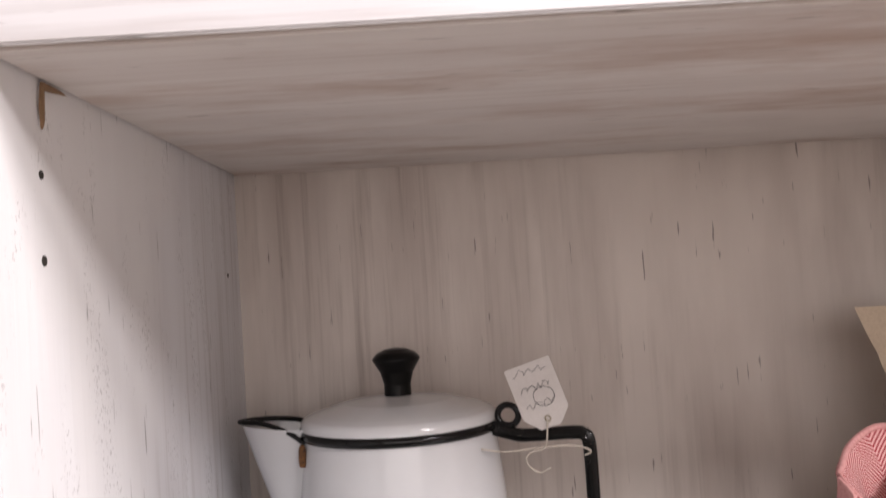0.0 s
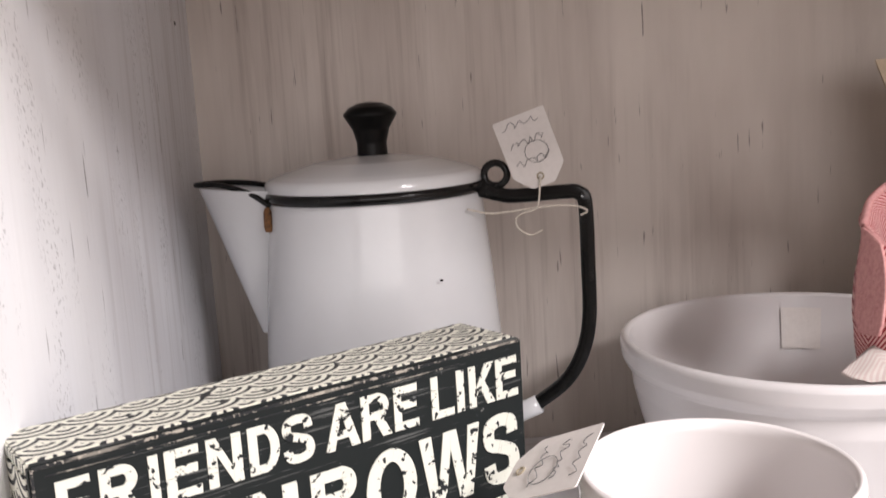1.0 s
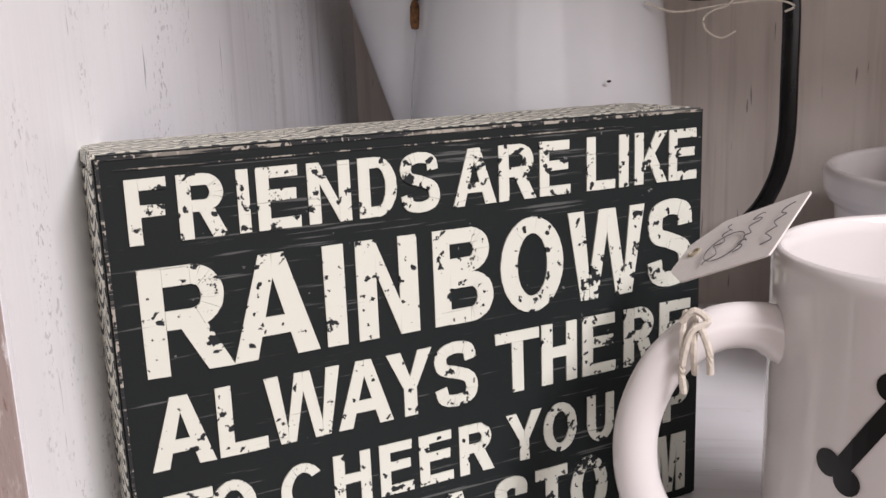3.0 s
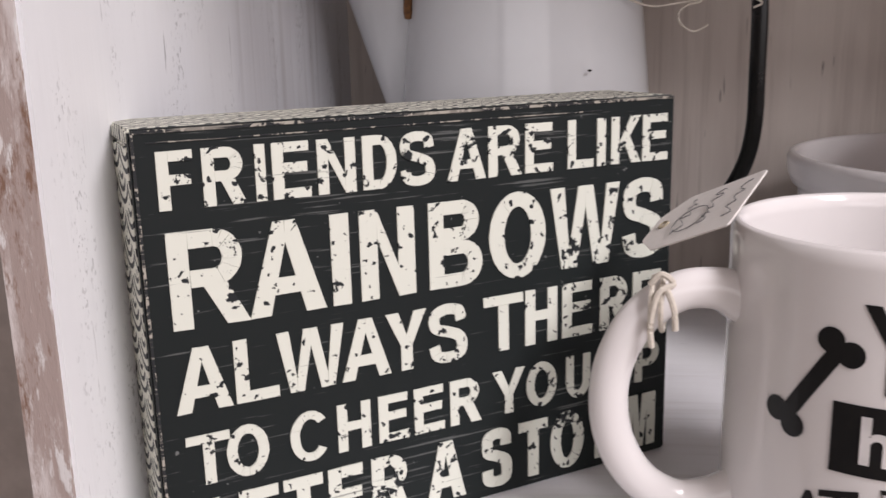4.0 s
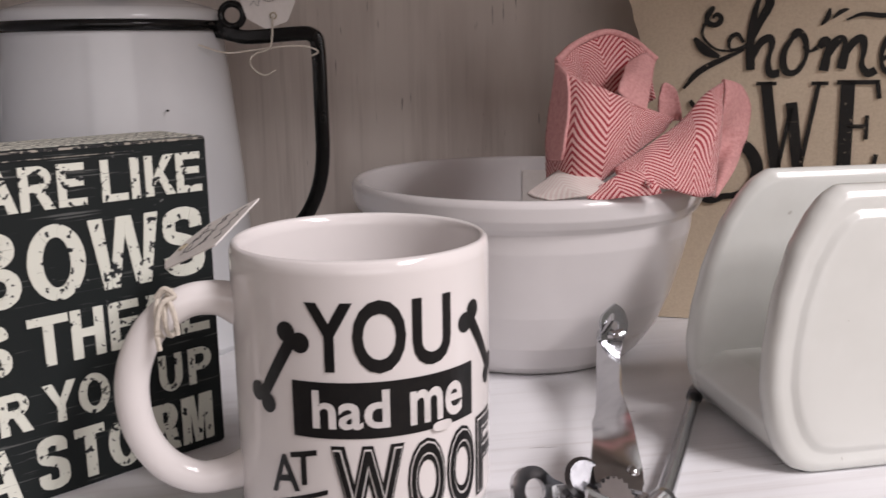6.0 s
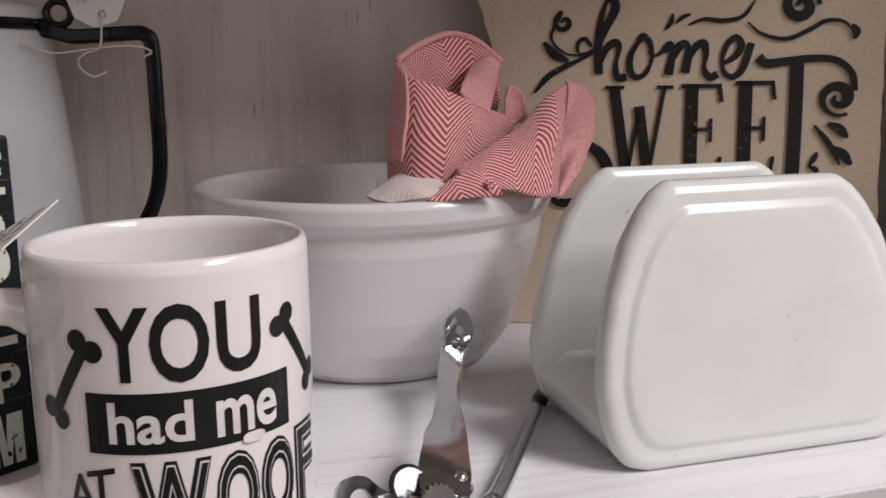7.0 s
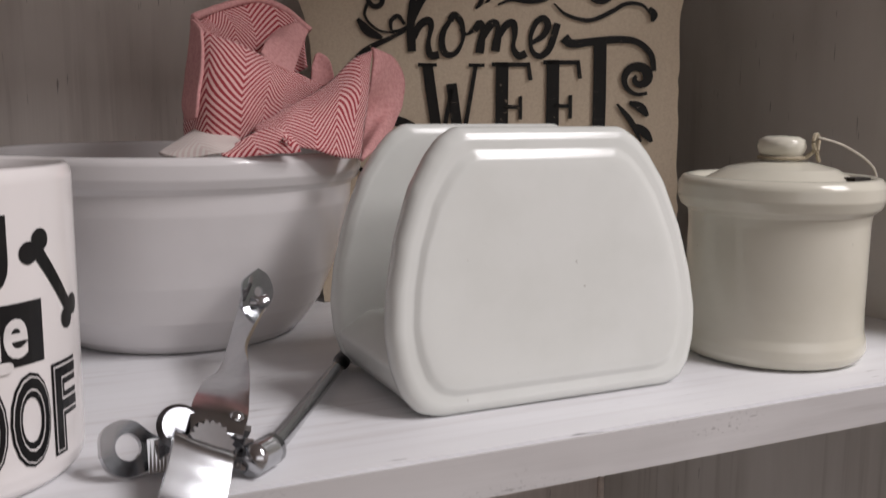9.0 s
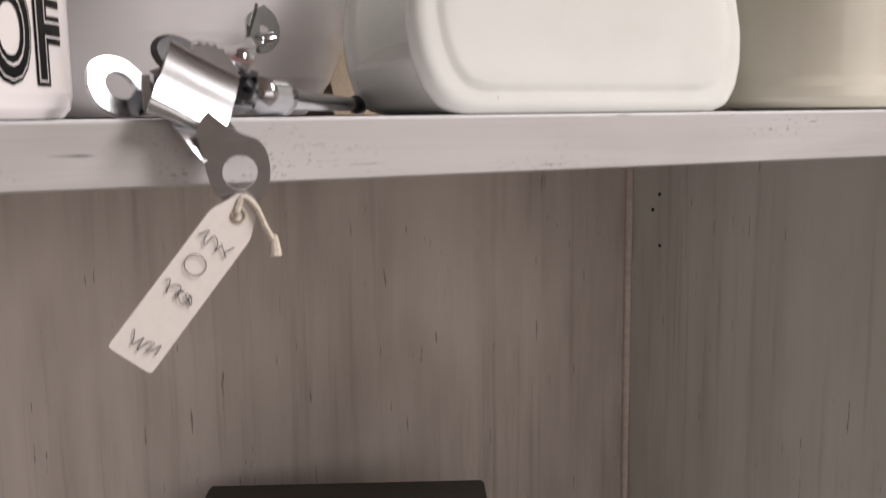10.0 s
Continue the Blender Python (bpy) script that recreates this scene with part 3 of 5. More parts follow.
# ---- the mug ----
MUG = (0.1240, 0.3940)
MR, MH = 0.0437, 0.0951
mug = thing("mug", pose(MUG[0], MUG[1], ZS), "white ceramic mug printed with black lettering and bones", "mug")
prof = [(0, 0.003), (MR - 0.008, 0.003), (MR - 0.006, 0.0), (MR - 0.003, 0.0006), (MR - 0.0008, 0.003), (MR, 0.007), (MR, 0.03), (MR, 0.06), (MR, MH - 0.004), (MR - 0.0006, MH - 0.001), (MR - 0.0017, MH),
        (MR - 0.0028, MH - 0.001), (MR - 0.0034, MH - 0.004), (MR - 0.0036, 0.05), (MR - 0.0038, 0.015), (MR - 0.008, 0.0075), (0, 0.006)]
part("body", lathe(prof, 96), mug_glaze, mug, "", True)
HA = radians(185.5)
hx, hy = math.cos(HA), math.sin(HA)
hp = [(0.0405, 0.0735), (0.0485, 0.0768), (0.0595, 0.0758), (0.0705, 0.0672), (0.0768, 0.0522), (0.0762, 0.0355), (0.0695, 0.0220), (0.0590, 0.0148), (0.0490, 0.0145), (0.0405, 0.0165)]
part("handle", sweep(smooth_line([(a * hx, a * hy, z) for a, z in hp], 8), circle(0.0056, 14, 0.85), up=(-hy, hx, 0), taper=lambda t: 1.0 + 0.3 * abs(2 * t - 1) ** 6), mug_glaze, mug, "", True)


def az(d):
    return radians(d)


def flat_rect(x0, x1, z0, z1):
    bm = bmesh.new()
    bm.faces.new([bm.verts.new(p) for p in ((x0, 0, z0), (x1, 0, z0), (x1, 0, z1), (x0, 0, z1))])
    return bm


def flat_outline(pts):
    bm = bmesh.new()
    bm.faces.new([bm.verts.new((x, 0, z)) for x, z in pts])
    bmesh.ops.triangulate(bm, faces=bm.faces)
    return bm


for words, a0, a1, z0, z1 in (("Y", -118, -98.6, 0.0610, 0.0826), ("O", -99, -77.5, 0.0603, 0.0833), ("U", -74.8, -56.3, 0.0608, 0.0826)):
    part("lettering", wrap(text_bm(words, az(a0), az(a1), z0, z1, 0.024), MR), print_black, mug, "black printed capitals")
part("printed_band", wrap(flat_rect(az(-125), az(-42.8), 0.0396, 0.0577), MR), print_black, mug, "black printed band")
for words, a0, a1, z0, z1 in (("had", -116.2, -85, 0.0427, 0.0552), ("me", -76.6, -50.3, 0.0421, 0.0535)):
    part("lettering", wrap(text_bm(words, az(a0), az(a1), z0, z1, 0.022), MR, 0.0005), print_white, mug, "white printed letters on the band")


def slanted(bm, a0, rise):
    """Let a print climb as it goes round."""
    for v in bm.verts:
        v.co.z += (v.co.x - az(a0)) * rise
    return bm


for words, a0, a1, z0, z1 in (("A", -138.2, -123.5, 0.0185, 0.0312), ("T", -127.5, -115.2, 0.0205, 0.0318)):
    part("lettering", wrap(slanted(text_bm(words, az(a0), az(a1), z0, z1, 0.012), -138, 0.0095), MR), print_black, mug, "black printed capitals")
part("underline", wrap(slanted(flat_rect(az(-139.4), az(-111.2), 0.0140, 0.0156), -138, 0.0150), MR), print_black, mug)
for words, a0, a1 in (("W", -109.3, -79.3), ("O", -78.2, -60.2), ("O", -59.4, -41.0), ("F", -39.5, -22.8)):
    for name, d, bold, proud, mat in (("lettering", 0.0, 0.062, 0.00025, print_black), ("lettering_stripe", 0.85, 0.016, 0.0005, print_white), ("lettering_core", 1.3, -0.002, 0.0007, print_black)):
        part(name, wrap(text_bm(words, az(a0 + d), az(a1 - d), 0.0090 + 0.0012 * d, 0.0372 - 0.0012 * d, bold), MR, proud), mat, mug, "large black striped capitals" if name == "lettering" else "")


def bone_bm(x0, z0, x1, z1, w):
    """A bone as a bar with two round lobes at each end."""
    d = Vector((x1 - x0, z1 - z0)).normalized()
    n = Vector((-d.y, d.x))
    bm = bmesh.new()

    def poly(pts):
        bm.faces.new([bm.verts.new((p.x / MR, 0, p.y)) for p in pts])
    a, b = Vector((x0, z0)), Vector((x1, z1))
    poly([a - n * w * 0.62, b - n * w * 0.62, b + n * w * 0.62, a + n * w * 0.62])
    for c, s in ((a, -1), (b, 1)):
        for side in (1, -1):
            cc = c + n * side * w * 0.85
            poly([cc + Vector((math.cos(2 * math.pi * k / 18), math.sin(2 * math.pi * k / 18))) * w for k in range(18)])
    return bm


part("printed_mark", wrap(flat_outline([(az(-62) + 0.085 * math.cos(k * math.pi / 9), 0.0402 + 0.0024 * math.sin(k * math.pi / 9) * (0.7 + 0.3 * math.cos(k * math.pi / 9) ** 2)) for k in range(18)]), MR, 0.0009), print_white, mug, "small white printed lozenge")
part("printed_bone", wrap(bone_bm(az(-141.3) * MR, 0.0498, az(-123.8) * MR, 0.0712, 0.0033), MR), print_black, mug, "black printed bone")
part("printed_bone", wrap(bone_bm(az(-44.5) * MR, 0.0728, az(-23.8) * MR, 0.0510, 0.0033), MR), print_black, mug, "black printed bone")

# ---- the coffee pot ----
PC = (0.0167, 0.6080)
pot = thing("coffee_pot", pose(PC[0], PC[1], ZS), "white enamel coffee pot with black rim and handle", "coffee pot")
RT, PH = 0.0555, 0.170
HANDLE_TURN = pose(0, 0, 0, 0, 0, -18)
part("body", lathe([(0, 0.0), (0.063, 0.0), (0.0660, 0.004), (0.0660, 0.012), (0.0652, 0.05), (0.0626, 0.09), (0.0593, 0.13), (RT, PH), (RT - 0.0015, PH), (RT - 0.002, 0.12), (0, 0.1)], 96), enamel, pot, "", True)
part("rim", lathe([(RT - 0.002, PH - 0.003), (RT + 0.0018, PH - 0.003), (RT + 0.0030, PH - 0.0005), (RT + 0.0022, PH + 0.0022), (RT - 0.002, PH + 0.002)], 96), black_enamel, pot, "black enamel rim", True)
part("lid", lathe([(RT + 0.0015, PH + 0.0024), (RT + 0.0013, PH + 0.0062), (RT - 0.0010, PH + 0.0082), (RT - 0.006, PH + 0.0100), (0.032, PH + 0.0150), (0.012, PH + 0.0176), (0.0, PH + 0.0178)], 96), enamel, pot, "slightly domed white lid", True)
part("knob", lathe([(0.0, PH + 0.0170), (0.0080, PH + 0.0170), (0.0078, PH + 0.0240), (0.0096, PH + 0.0310), (0.0140, PH + 0.0383), (0.0138, PH + 0.0394), (0.0112, PH + 0.0422), (0.0065, PH + 0.0444), (0.0, PH + 0.0452)], 40), black_knob, pot, "flared black knob", True)
# spout: an open tapered trough from the wall to the tip
SP = bmesh.new()
levels = []
for k in range(13):
    t = k / 12
    z = 0.097 + (0.1735 - 0.097) * t
    out = -0.0650 + (-0.0915 + 0.0650) * t
    inner = -0.0585 + 0.0070 * t
    half = 0.003 + 0.0175 * t ** 0.8
    row = []
    for j in range(13):
        a = -math.pi / 2 + math.pi * j / 12
        row.append(SP.verts.new((inner + (out - inner) * max(0.0, math.cos(a)) ** 0.8, half * math.sin(a), z + 0.003 * t * math.cos(a))))
    levels.append(row)
for a, b in zip(levels, levels[1:]):
    for i in range(12):
        SP.faces.new((a[i], a[i + 1], b[i + 1], b[i]))
part("spout", SP, enamel, pot, "tapered white spout", True)
tip = [(-0.0525, -0.0210, 0.1660), (-0.062, -0.0185, 0.1725), (-0.078, -0.0100, 0.1772), (-0.0928, 0, 0.1775), (-0.078, 0.0100, 0.1772), (-0.062, 0.0185, 0.1745), (-0.0525, 0.0210, 0.1700)]
part("spout_rim", rod(tip, 0.0015, 6, 8), black_enamel, pot, "black spout edge", True)
placed = part("rust_spot", lathe([(0, 0.0), (0.0018, 0.0004), (0.0024, 0.003), (0.0021, 0.010), (0.0012, 0.0125), (0, 0.013)], 12, (-0.0540, -0.0215)), rust, pot, "rust spot at the spout seam")
placed.location = (0, 0, 0.1530)
placed = part("chip", lathe([(0, -0.0006), (0.0009, -0.0003), (0.0009, 0.0003), (0, 0.0006)], 8), black_enamel, pot, "small black chip in the enamel")
placed.location = (0.030, -0.0545, 0.1290)
# handle: flat black strap
hs = [(-0.0036, -0.0021), (0.0036, -0.0021), (0.0036, 0.0021), (-0.0036, 0.0021)]
hl = smooth_line([(0.054, 0, 0.1680), (0.066, 0, 0.1650), (0.0745, 0, 0.1638), (0.100, 0, 0.1652), (0.1068, 0, 0.1643), (0.1098, 0, 0.1585), (0.1102, 0, 0.128), (0.1099, 0, 0.1010), (0.1058, 0, 0.0825), (0.0965, 0, 0.0670), (0.0790, 0, 0.0530)], 6)
bmh = sweep(hl, rounded(hs, 0.001, 2), up=(0, 1, 0))
placed = part("handle", bmh, black_enamel, pot, "black angular strap handle", True)
placed.matrix_local = HANDLE_TURN
placed = part("ferrule", rod([(0.0640, 0, 0.0455), (0.0825, 0, 0.0545)], 0.0050, 3, 10), enamel, pot, "white handle socket", True)
placed.matrix_local = HANDLE_TURN
placed = part("hinge_ring", sweep([Vector((0.0650 + 0.0060 * math.cos(a), 0.0, 0.1750 + 0.0058 * math.sin(a))) for a in np.linspace(0, 2 * math.pi, 21)[:-1]], circle(0.0019, 8), up=(0, 1, 0), closed=True), black_enamel, pot, "black hinge ring", True)
placed.matrix_local = HANDLE_TURN
placed = part("hinge_plate", box((0.053, -0.004, 0.1655), (0.0605, 0.004, 0.1725), 0.001), black_enamel, pot)
placed.matrix_local = HANDLE_TURN
price_tag("coffee_pot_tag", pose(PC[0], PC[1], ZS) @ HANDLE_TURN @ pose(0.0890, -0.0065, 0.1740, -4, 162, 0), "white card price tag with faded handwriting", 0.027, 0.037, 11, 3)
ct = thing("coffee_pot_string", pose(PC[0], PC[1], ZS) @ HANDLE_TURN, "thin white cotton string looped on the pot handle", "string")
part("strand", rod([(0.0545, -0.021, 0.160), (0.064, -0.008, 0.156), (0.080, -0.006, 0.1575), (0.096, -0.006, 0.159), (0.106, -0.006, 0.1585), (0.1115, -0.0062, 0.1560), (0.108, -0.0062, 0.1540)], 0.0005, 5, 6), cord, ct)
part("strand", rod([(0.0890, -0.0075, 0.174), (0.0870, -0.0072, 0.159), (0.080, -0.0068, 0.156), (0.076, -0.0068, 0.153), (0.077, -0.0068, 0.148), (0.083, -0.0068, 0.1445), (0.089, -0.0068, 0.147)], 0.0005, 5, 6), cord, ct)

# ---- the mixing bowl ----
BC = (0.2260, 0.5561)
BR, BH = 0.0915, 0.0912
bowl = thing("mixing_bowl", pose(BC[0], BC[1], ZS), "white milk glass mixing bowl with a banded rim", "bowl")
bp = [(0, 0.003), (0.049, 0.003), (0.0515, 0.0), (0.0565, 0.0006), (0.0615, 0.005), (0.0700, 0.017), (0.0770, 0.034), (0.0820, 0.052), (0.0853, 0.066), (0.0860, 0.0752), (0.0888, 0.0774), (0.0908, 0.0816), (BR, BH - 0.003), (BR - 0.0012, BH - 0.0006), (BR - 0.003, BH),
      (BR - 0.0048, BH - 0.0012), (BR - 0.0058, BH - 0.006), (0.0805, 0.062), (0.0765, 0.046), (0.0695, 0.028), (0.0600, 0.014), (0.040, 0.008), (0, 0.007)]
part("body", lathe(bp, 96), bowl_glass, bowl, "", True)
lab = bmesh.new()
rows = []
for z, r in ((0.060, 0.0790), (0.072, 0.0818), (0.083, 0.0842)):
    rows.append([lab.verts.new((r * math.cos(a), r * math.sin(a), z)) for a in np.linspace(radians(76), radians(61), 7)])
for one, two in zip(rows, rows[1:]):
    for i in range(6):
        lab.faces.new((one[i], one[i + 1], two[i + 1], two[i]))
part("sticker", lab, paper, bowl, "small white sticker inside the rim")

# ---- the napkin holder ----
NX, NY = 0.3381, 0.3715
nap = thing("napkin_holder", pose(NX, NY, ZS), "cream glazed ceramic napkin holder with two curved plates", "napkin holder")
HALF = [(0.0520, 0.0), (0.0590, 0.0022), (0.0640, 0.0085), (0.0672, 0.0180), (0.0686, 0.0300), (0.0672, 0.0455), (0.0632, 0.0640), (0.0563, 0.0830), (0.0492, 0.0945), (0.0435, 0.1010), (0.0370, 0.1050)]
NO = rounded(HALF + [(-x, z) for x, z in reversed(HALF)], 0.0022, 3)


def inset(outline, k):
    cx, cz = 0.0, 0.050
    return [(cx + (x - cx) * (1 - k / 0.066), cz + (z - cz) * (1 - k / 0.052)) for x, z in outline]


def ceramic_plate(lean, y0, front):
    """A plate with a rounded edge; the front face has a raised border."""
    rows = [(inset(NO, k), y) for k, y in ((0.0045, 0.0125), (0.0012, 0.0115), (0.0, 0.0090), (0.0, 0.0060), (0.0007, 0.0036), (0.0024, 0.0020), (0.0050, 0.0014), (0.0074, 0.0016), (0.0086, 0.0013), (0.0098, 0.0004), (0.0114, 0.0), (0.0160, -0.0003), (0.0330, -0.0008))]
    bm = bmesh.new()
    rings = []
    for ring, y in rows:
        yy = y if front else -y
        rings.append([bm.verts.new((x, y0 + yy + z * lean, z)) for x, z in ring])
    n = len(NO)
    for a, b in zip(rings, rings[1:]):
        for i in range(n):
            bm.faces.new((a[i], a[(i + 1) % n], b[(i + 1) % n], b[i]))
    bm.faces.new(rings[0])
    bm.faces.new(rings[-1])
    return bm


part("front_plate", ceramic_plate(0.15, 0.0, True), cream_glaze, nap, "front plate with a raised border", True)
part("back_plate", ceramic_plate(-0.03, 0.0830, False), cream_glaze, nap, "", True)
low = [(x, z) for x, z in HALF if z < 0.025]
trough = slab(rounded([(x - 0.0006, z + 0.0004) for x, z in low] + [(0.054, 0.0270), (-0.054, 0.0270)] + [(-x + 0.0006, z + 0.0004) for x, z in reversed(low)], 0.002, 3), 0.069)
bmesh.ops.translate(trough, verts=trough.verts, vec=(0, 0.0075, 0))
part("base", crisp(trough, 0.9), cream_glaze, nap, "", True)

# ---- the lidded jar ----
JC = (0.4695, 0.3999)
jar = thing("sugar_jar", pose(JC[0], JC[1], ZS), "cream glazed lidded jar with a spoon notch", "jar")
jp = [(0, 0.002), (0.034, 0.0), (0.0395, 0.0015), (0.0414, 0.005), (0.0411, 0.0095), (0.0400, 0.0135), (0.0396, 0.022), (0.0396, 0.062), (0.0402, 0.0665), (0.0435, 0.0690), (0.0452, 0.0735), (0.0449, 0.0790), (0.0430, 0.0820), (0.0405, 0.0825), (0.038, 0.0810), (0.0365, 0.075), (0.034, 0.055), (0.033, 0.009), (0, 0.007)]
part("body", lathe(jp, 80), jar_glaze, jar, "", True)
lid = part("lid", lathe([(0, 0.0770), (0.0350, 0.0770), (0.0356, 0.0785), (0.0342, 0.0800), (0.024, 0.0858), (0.013, 0.0886), (0.0, 0.0895)], 64), jar_glaze, jar, "low domed lid", True)
part("knob", lathe([(0.0088, 0.0880), (0.0080, 0.0905), (0.0098, 0.0925), (0.0108, 0.0955), (0.0100, 0.0985), (0.0070, 0.1000), (0, 0.1005)], 32), jar_glaze, lid, "round knob", True)
# solid dark block puts the shade inside the open notch into colour
part("spoon_notch", box((0.008, -0.0350, 0.0775), (0.0205, -0.0262, 0.0832), 0.0015), hole_dark, lid, "spoon notch drawn as a dark block, its inner shade in the colour")
jt = thing("jar_twine", pose(JC[0], JC[1], ZS - 0.0060), "jute twine tied round the jar knob", "twine")
part("loop", sweep([Vector((0.0098 * math.cos(a), 0.0098 * math.sin(a), 0.0965)) for a in np.linspace(0, 2 * math.pi, 25)[:-1]], circle(0.0009, 6), closed=True), twine, jt)
part("knot", rod([(0.006, -0.0085, 0.0965), (0.009, -0.0105, 0.100), (0.006, -0.0125, 0.1035), (0.008, -0.0115, 0.107), (0.012, -0.0098, 0.1055), (0.0105, -0.0108, 0.099), (0.013, -0.010, 0.095)], 0.0010, 5, 6), twine, jt)
part("strand", rod([(0.010, -0.0105, 0.106), (0.024, -0.012, 0.1025), (0.040, -0.012, 0.0955), (0.0475, -0.012, 0.0885), (0.050, -0.012, 0.075)], 0.0005, 5, 6), cord, jt)

# ---- the cushion ----
CU = pose(0.3007, 0.5874, ZS, -5.7, 0, -25) @ Matrix.Diagonal((1, 1, 0.971, 1))
cushion = thing("cushion", CU, "cream canvas cushion with black stencilled lettering", "cushion")
CW, CH, CD = 0.2145, 0.229, 0.040
bmq = bmesh.new()
NXQ, NZQ = 36, 40
for side in (-1, 1):
    g = []
    for i in range(NXQ + 1):
        col = []
        for j in range(NZQ + 1):
            u, v = i / NXQ, j / NZQ
            puff = (max(0.0, 1 - abs(2 * u - 1) ** 4) * max(0.0, 1 - abs(2 * v - 1) ** 5)) ** 0.5
            pinch = 0.006 * (1 - abs(2 * v - 1) ** 2) * (2 * u - 1)
            fray = 0.0005 * math.sin(v * 61 + 2 * math.sin(v * 23)) * (abs(2 * u - 1) ** 8) * (2 * u - 1)
            y = (0.002 if side < 0 else 0.006) + side * 0.0015 + (0 if side < 0 else CD * puff)
            if side < 0:
                y -= 0.003 * puff
            col.append(bmq.verts.new((u * CW - pinch * 0.5 + fray - 0.022 * max(0, (v - 0.62) / 0.38) ** 1.3 * (1 - u) + 0.010 * max(0, (v - 0.75) / 0.25) ** 1.3 * u + 0.010 * max(0, (0.3 - v) / 0.3) * (1 - u), y, 0.0005 + v * CH)))
        g.append(col)
    for i in range(NXQ):
        for j in range(NZQ):
            bmq.faces.new((g[i][j], g[i + 1][j], g[i + 1][j + 1], g[i][j + 1]))
bmesh.ops.remove_doubles(bmq, verts=bmq.verts, dist=0.0001)
part("cover", bmq, canvas, cushion, "", True)
LEAN_Y = -0.0036


def stencilled(bm):
    bmesh.ops.translate(bm, verts=bm.verts, vec=(0, LEAN_Y, 0))
    part("stencil_print", bm, stencil, cushion)


def serif_letter(x0, x1, z0, z1, bars):
    """A tall narrow slab-serif letter from straight strokes: (xa, za, xb, zb, half width) in parts of its box."""
    for xa, za, xb, zb, w in bars:
        p, q = Vector((x0 + xa * (x1 - x0), z0 + za * (z1 - z0))), Vector((x0 + xb * (x1 - x0), z0 + zb * (z1 - z0)))
        n = Vector((-(q - p).y, (q - p).x)).normalized() * w
        bm = bmesh.new()
        bm.faces.new([bm.verts.new((v.x, 0, v.y)) for v in (p - n, q - n, q + n, p + n)])
        raise_flat(bm, 0.0003)
        stencilled(bm)


EBARS = ((0.27, 0.0, 0.27, 1.0, 0.0036), (0.0, 0.975, 0.95, 0.975, 0.0012), (0.95, 1.0, 1.02, 0.80, 0.0011), (0.3, 0.50, 0.72, 0.50, 0.0011), (0.76, 0.62, 0.76, 0.36, 0.0010), (0.0, 0.02, 0.95, 0.02, 0.0012), (0.95, 0.0, 1.02, 0.2, 0.0011))
serif_letter(0.1050, 0.1265, 0.0900, 0.1415, EBARS)
serif_letter(0.1340, 0.1545, 0.0900, 0.1430, EBARS)
serif_letter(0.0650, 0.0995, 0.0880, 0.1405, ((0.10, 1.0, 0.32, 0.0, 0.0030), (0.32, 0.0, 0.50, 0.72, 0.0012), (0.50, 0.78, 0.66, 0.0, 0.0030), (0.66, 0.0, 0.90, 1.0, 0.0012), (-0.05, 0.985, 0.26, 0.985, 0.0010), (0.78, 0.985, 1.04, 0.985, 0.0010)))
stencilled(text_bm("home", 0.052, 0.148, 0.032, 0.068, 0.004, 0.0003, 0.35))


def flourish(points, r, taper=None):
    pts = [(x, LEAN_Y, z) for x, z in points]
    bm = sweep(smooth_line(pts, 6), [(-r, -0.0003), (r, -0.0003), (r, 0.0003), (-r, 0.0003)], up=(0, 1, 0), taper=taper or (lambda t: 0.35 + 0.65 * math.sin(math.pi * min(1, max(0, t)))))
    part("stencil_print", bm, stencil, cushion)


def curl(cx, cz, r, turns, start, sgn=1, tail=()):
    pts = []
    n = int(14 * turns)
    for k in range(n + 1):
        t = k / n
        a = start + sgn * 2 * math.pi * turns * t
        pts.append((cx + r * (0.15 + 0.85 * t) * math.cos(a), cz + r * (0.15 + 0.85 * t) * math.sin(a)))
    return pts + list(tail)


# the upper word in brush script
flourish([(0.0556, 0.1631), (0.0518, 0.1677), (0.0480, 0.1648), (0.0487, 0.1593), (0.0544, 0.1598), (0.0587, 0.1626)], 0.0011, lambda t: 0.55 + 0.6 * abs(math.sin(math.pi * (1.5 * t + 0.1))))
flourish([(0.0587, 0.1623), (0.0634, 0.1740), (0.0682, 0.1839), (0.0670, 0.1897), (0.0633, 0.1880), (0.0603, 0.1773), (0.0592, 0.1623), (0.0598, 0.1475)], 0.0021, lambda t: 0.55 + 0.6 * abs(math.sin(math.pi * (1.5 * t + 0.1))))
flourish([(0.0604, 0.1539), (0.0641, 0.1623), (0.0689, 0.1653), (0.0706, 0.1614), (0.0690, 0.1522), (0.0704, 0.1454), (0.0751, 0.1457)], 0.0019, lambda t: 0.55 + 0.6 * abs(math.sin(math.pi * (1.5 * t + 0.1))))
flourish([(0.0812, 0.1656), (0.0772, 0.1580), (0.0769, 0.1501), (0.0797, 0.1457), (0.0848, 0.1470), (0.0885, 0.1546), (0.0877, 0.1639), (0.0839, 0.1686), (0.0812, 0.1656)], 0.0017, lambda t: 0.55 + 0.6 * abs(math.sin(math.pi * (1.5 * t + 0.1))))
flourish([(0.0869, 0.1605), (0.0903, 0.1575), (0.0942, 0.1597)], 0.001, lambda t: 0.55 + 0.6 * abs(math.sin(math.pi * (1.5 * t + 0.1))))
flourish([(0.0949, 0.1596), (0.0983, 0.1635), (0.0994, 0.1580), (0.0979, 0.1467)], 0.0021, lambda t: 0.55 + 0.6 * abs(math.sin(math.pi * (1.5 * t + 0.1))))
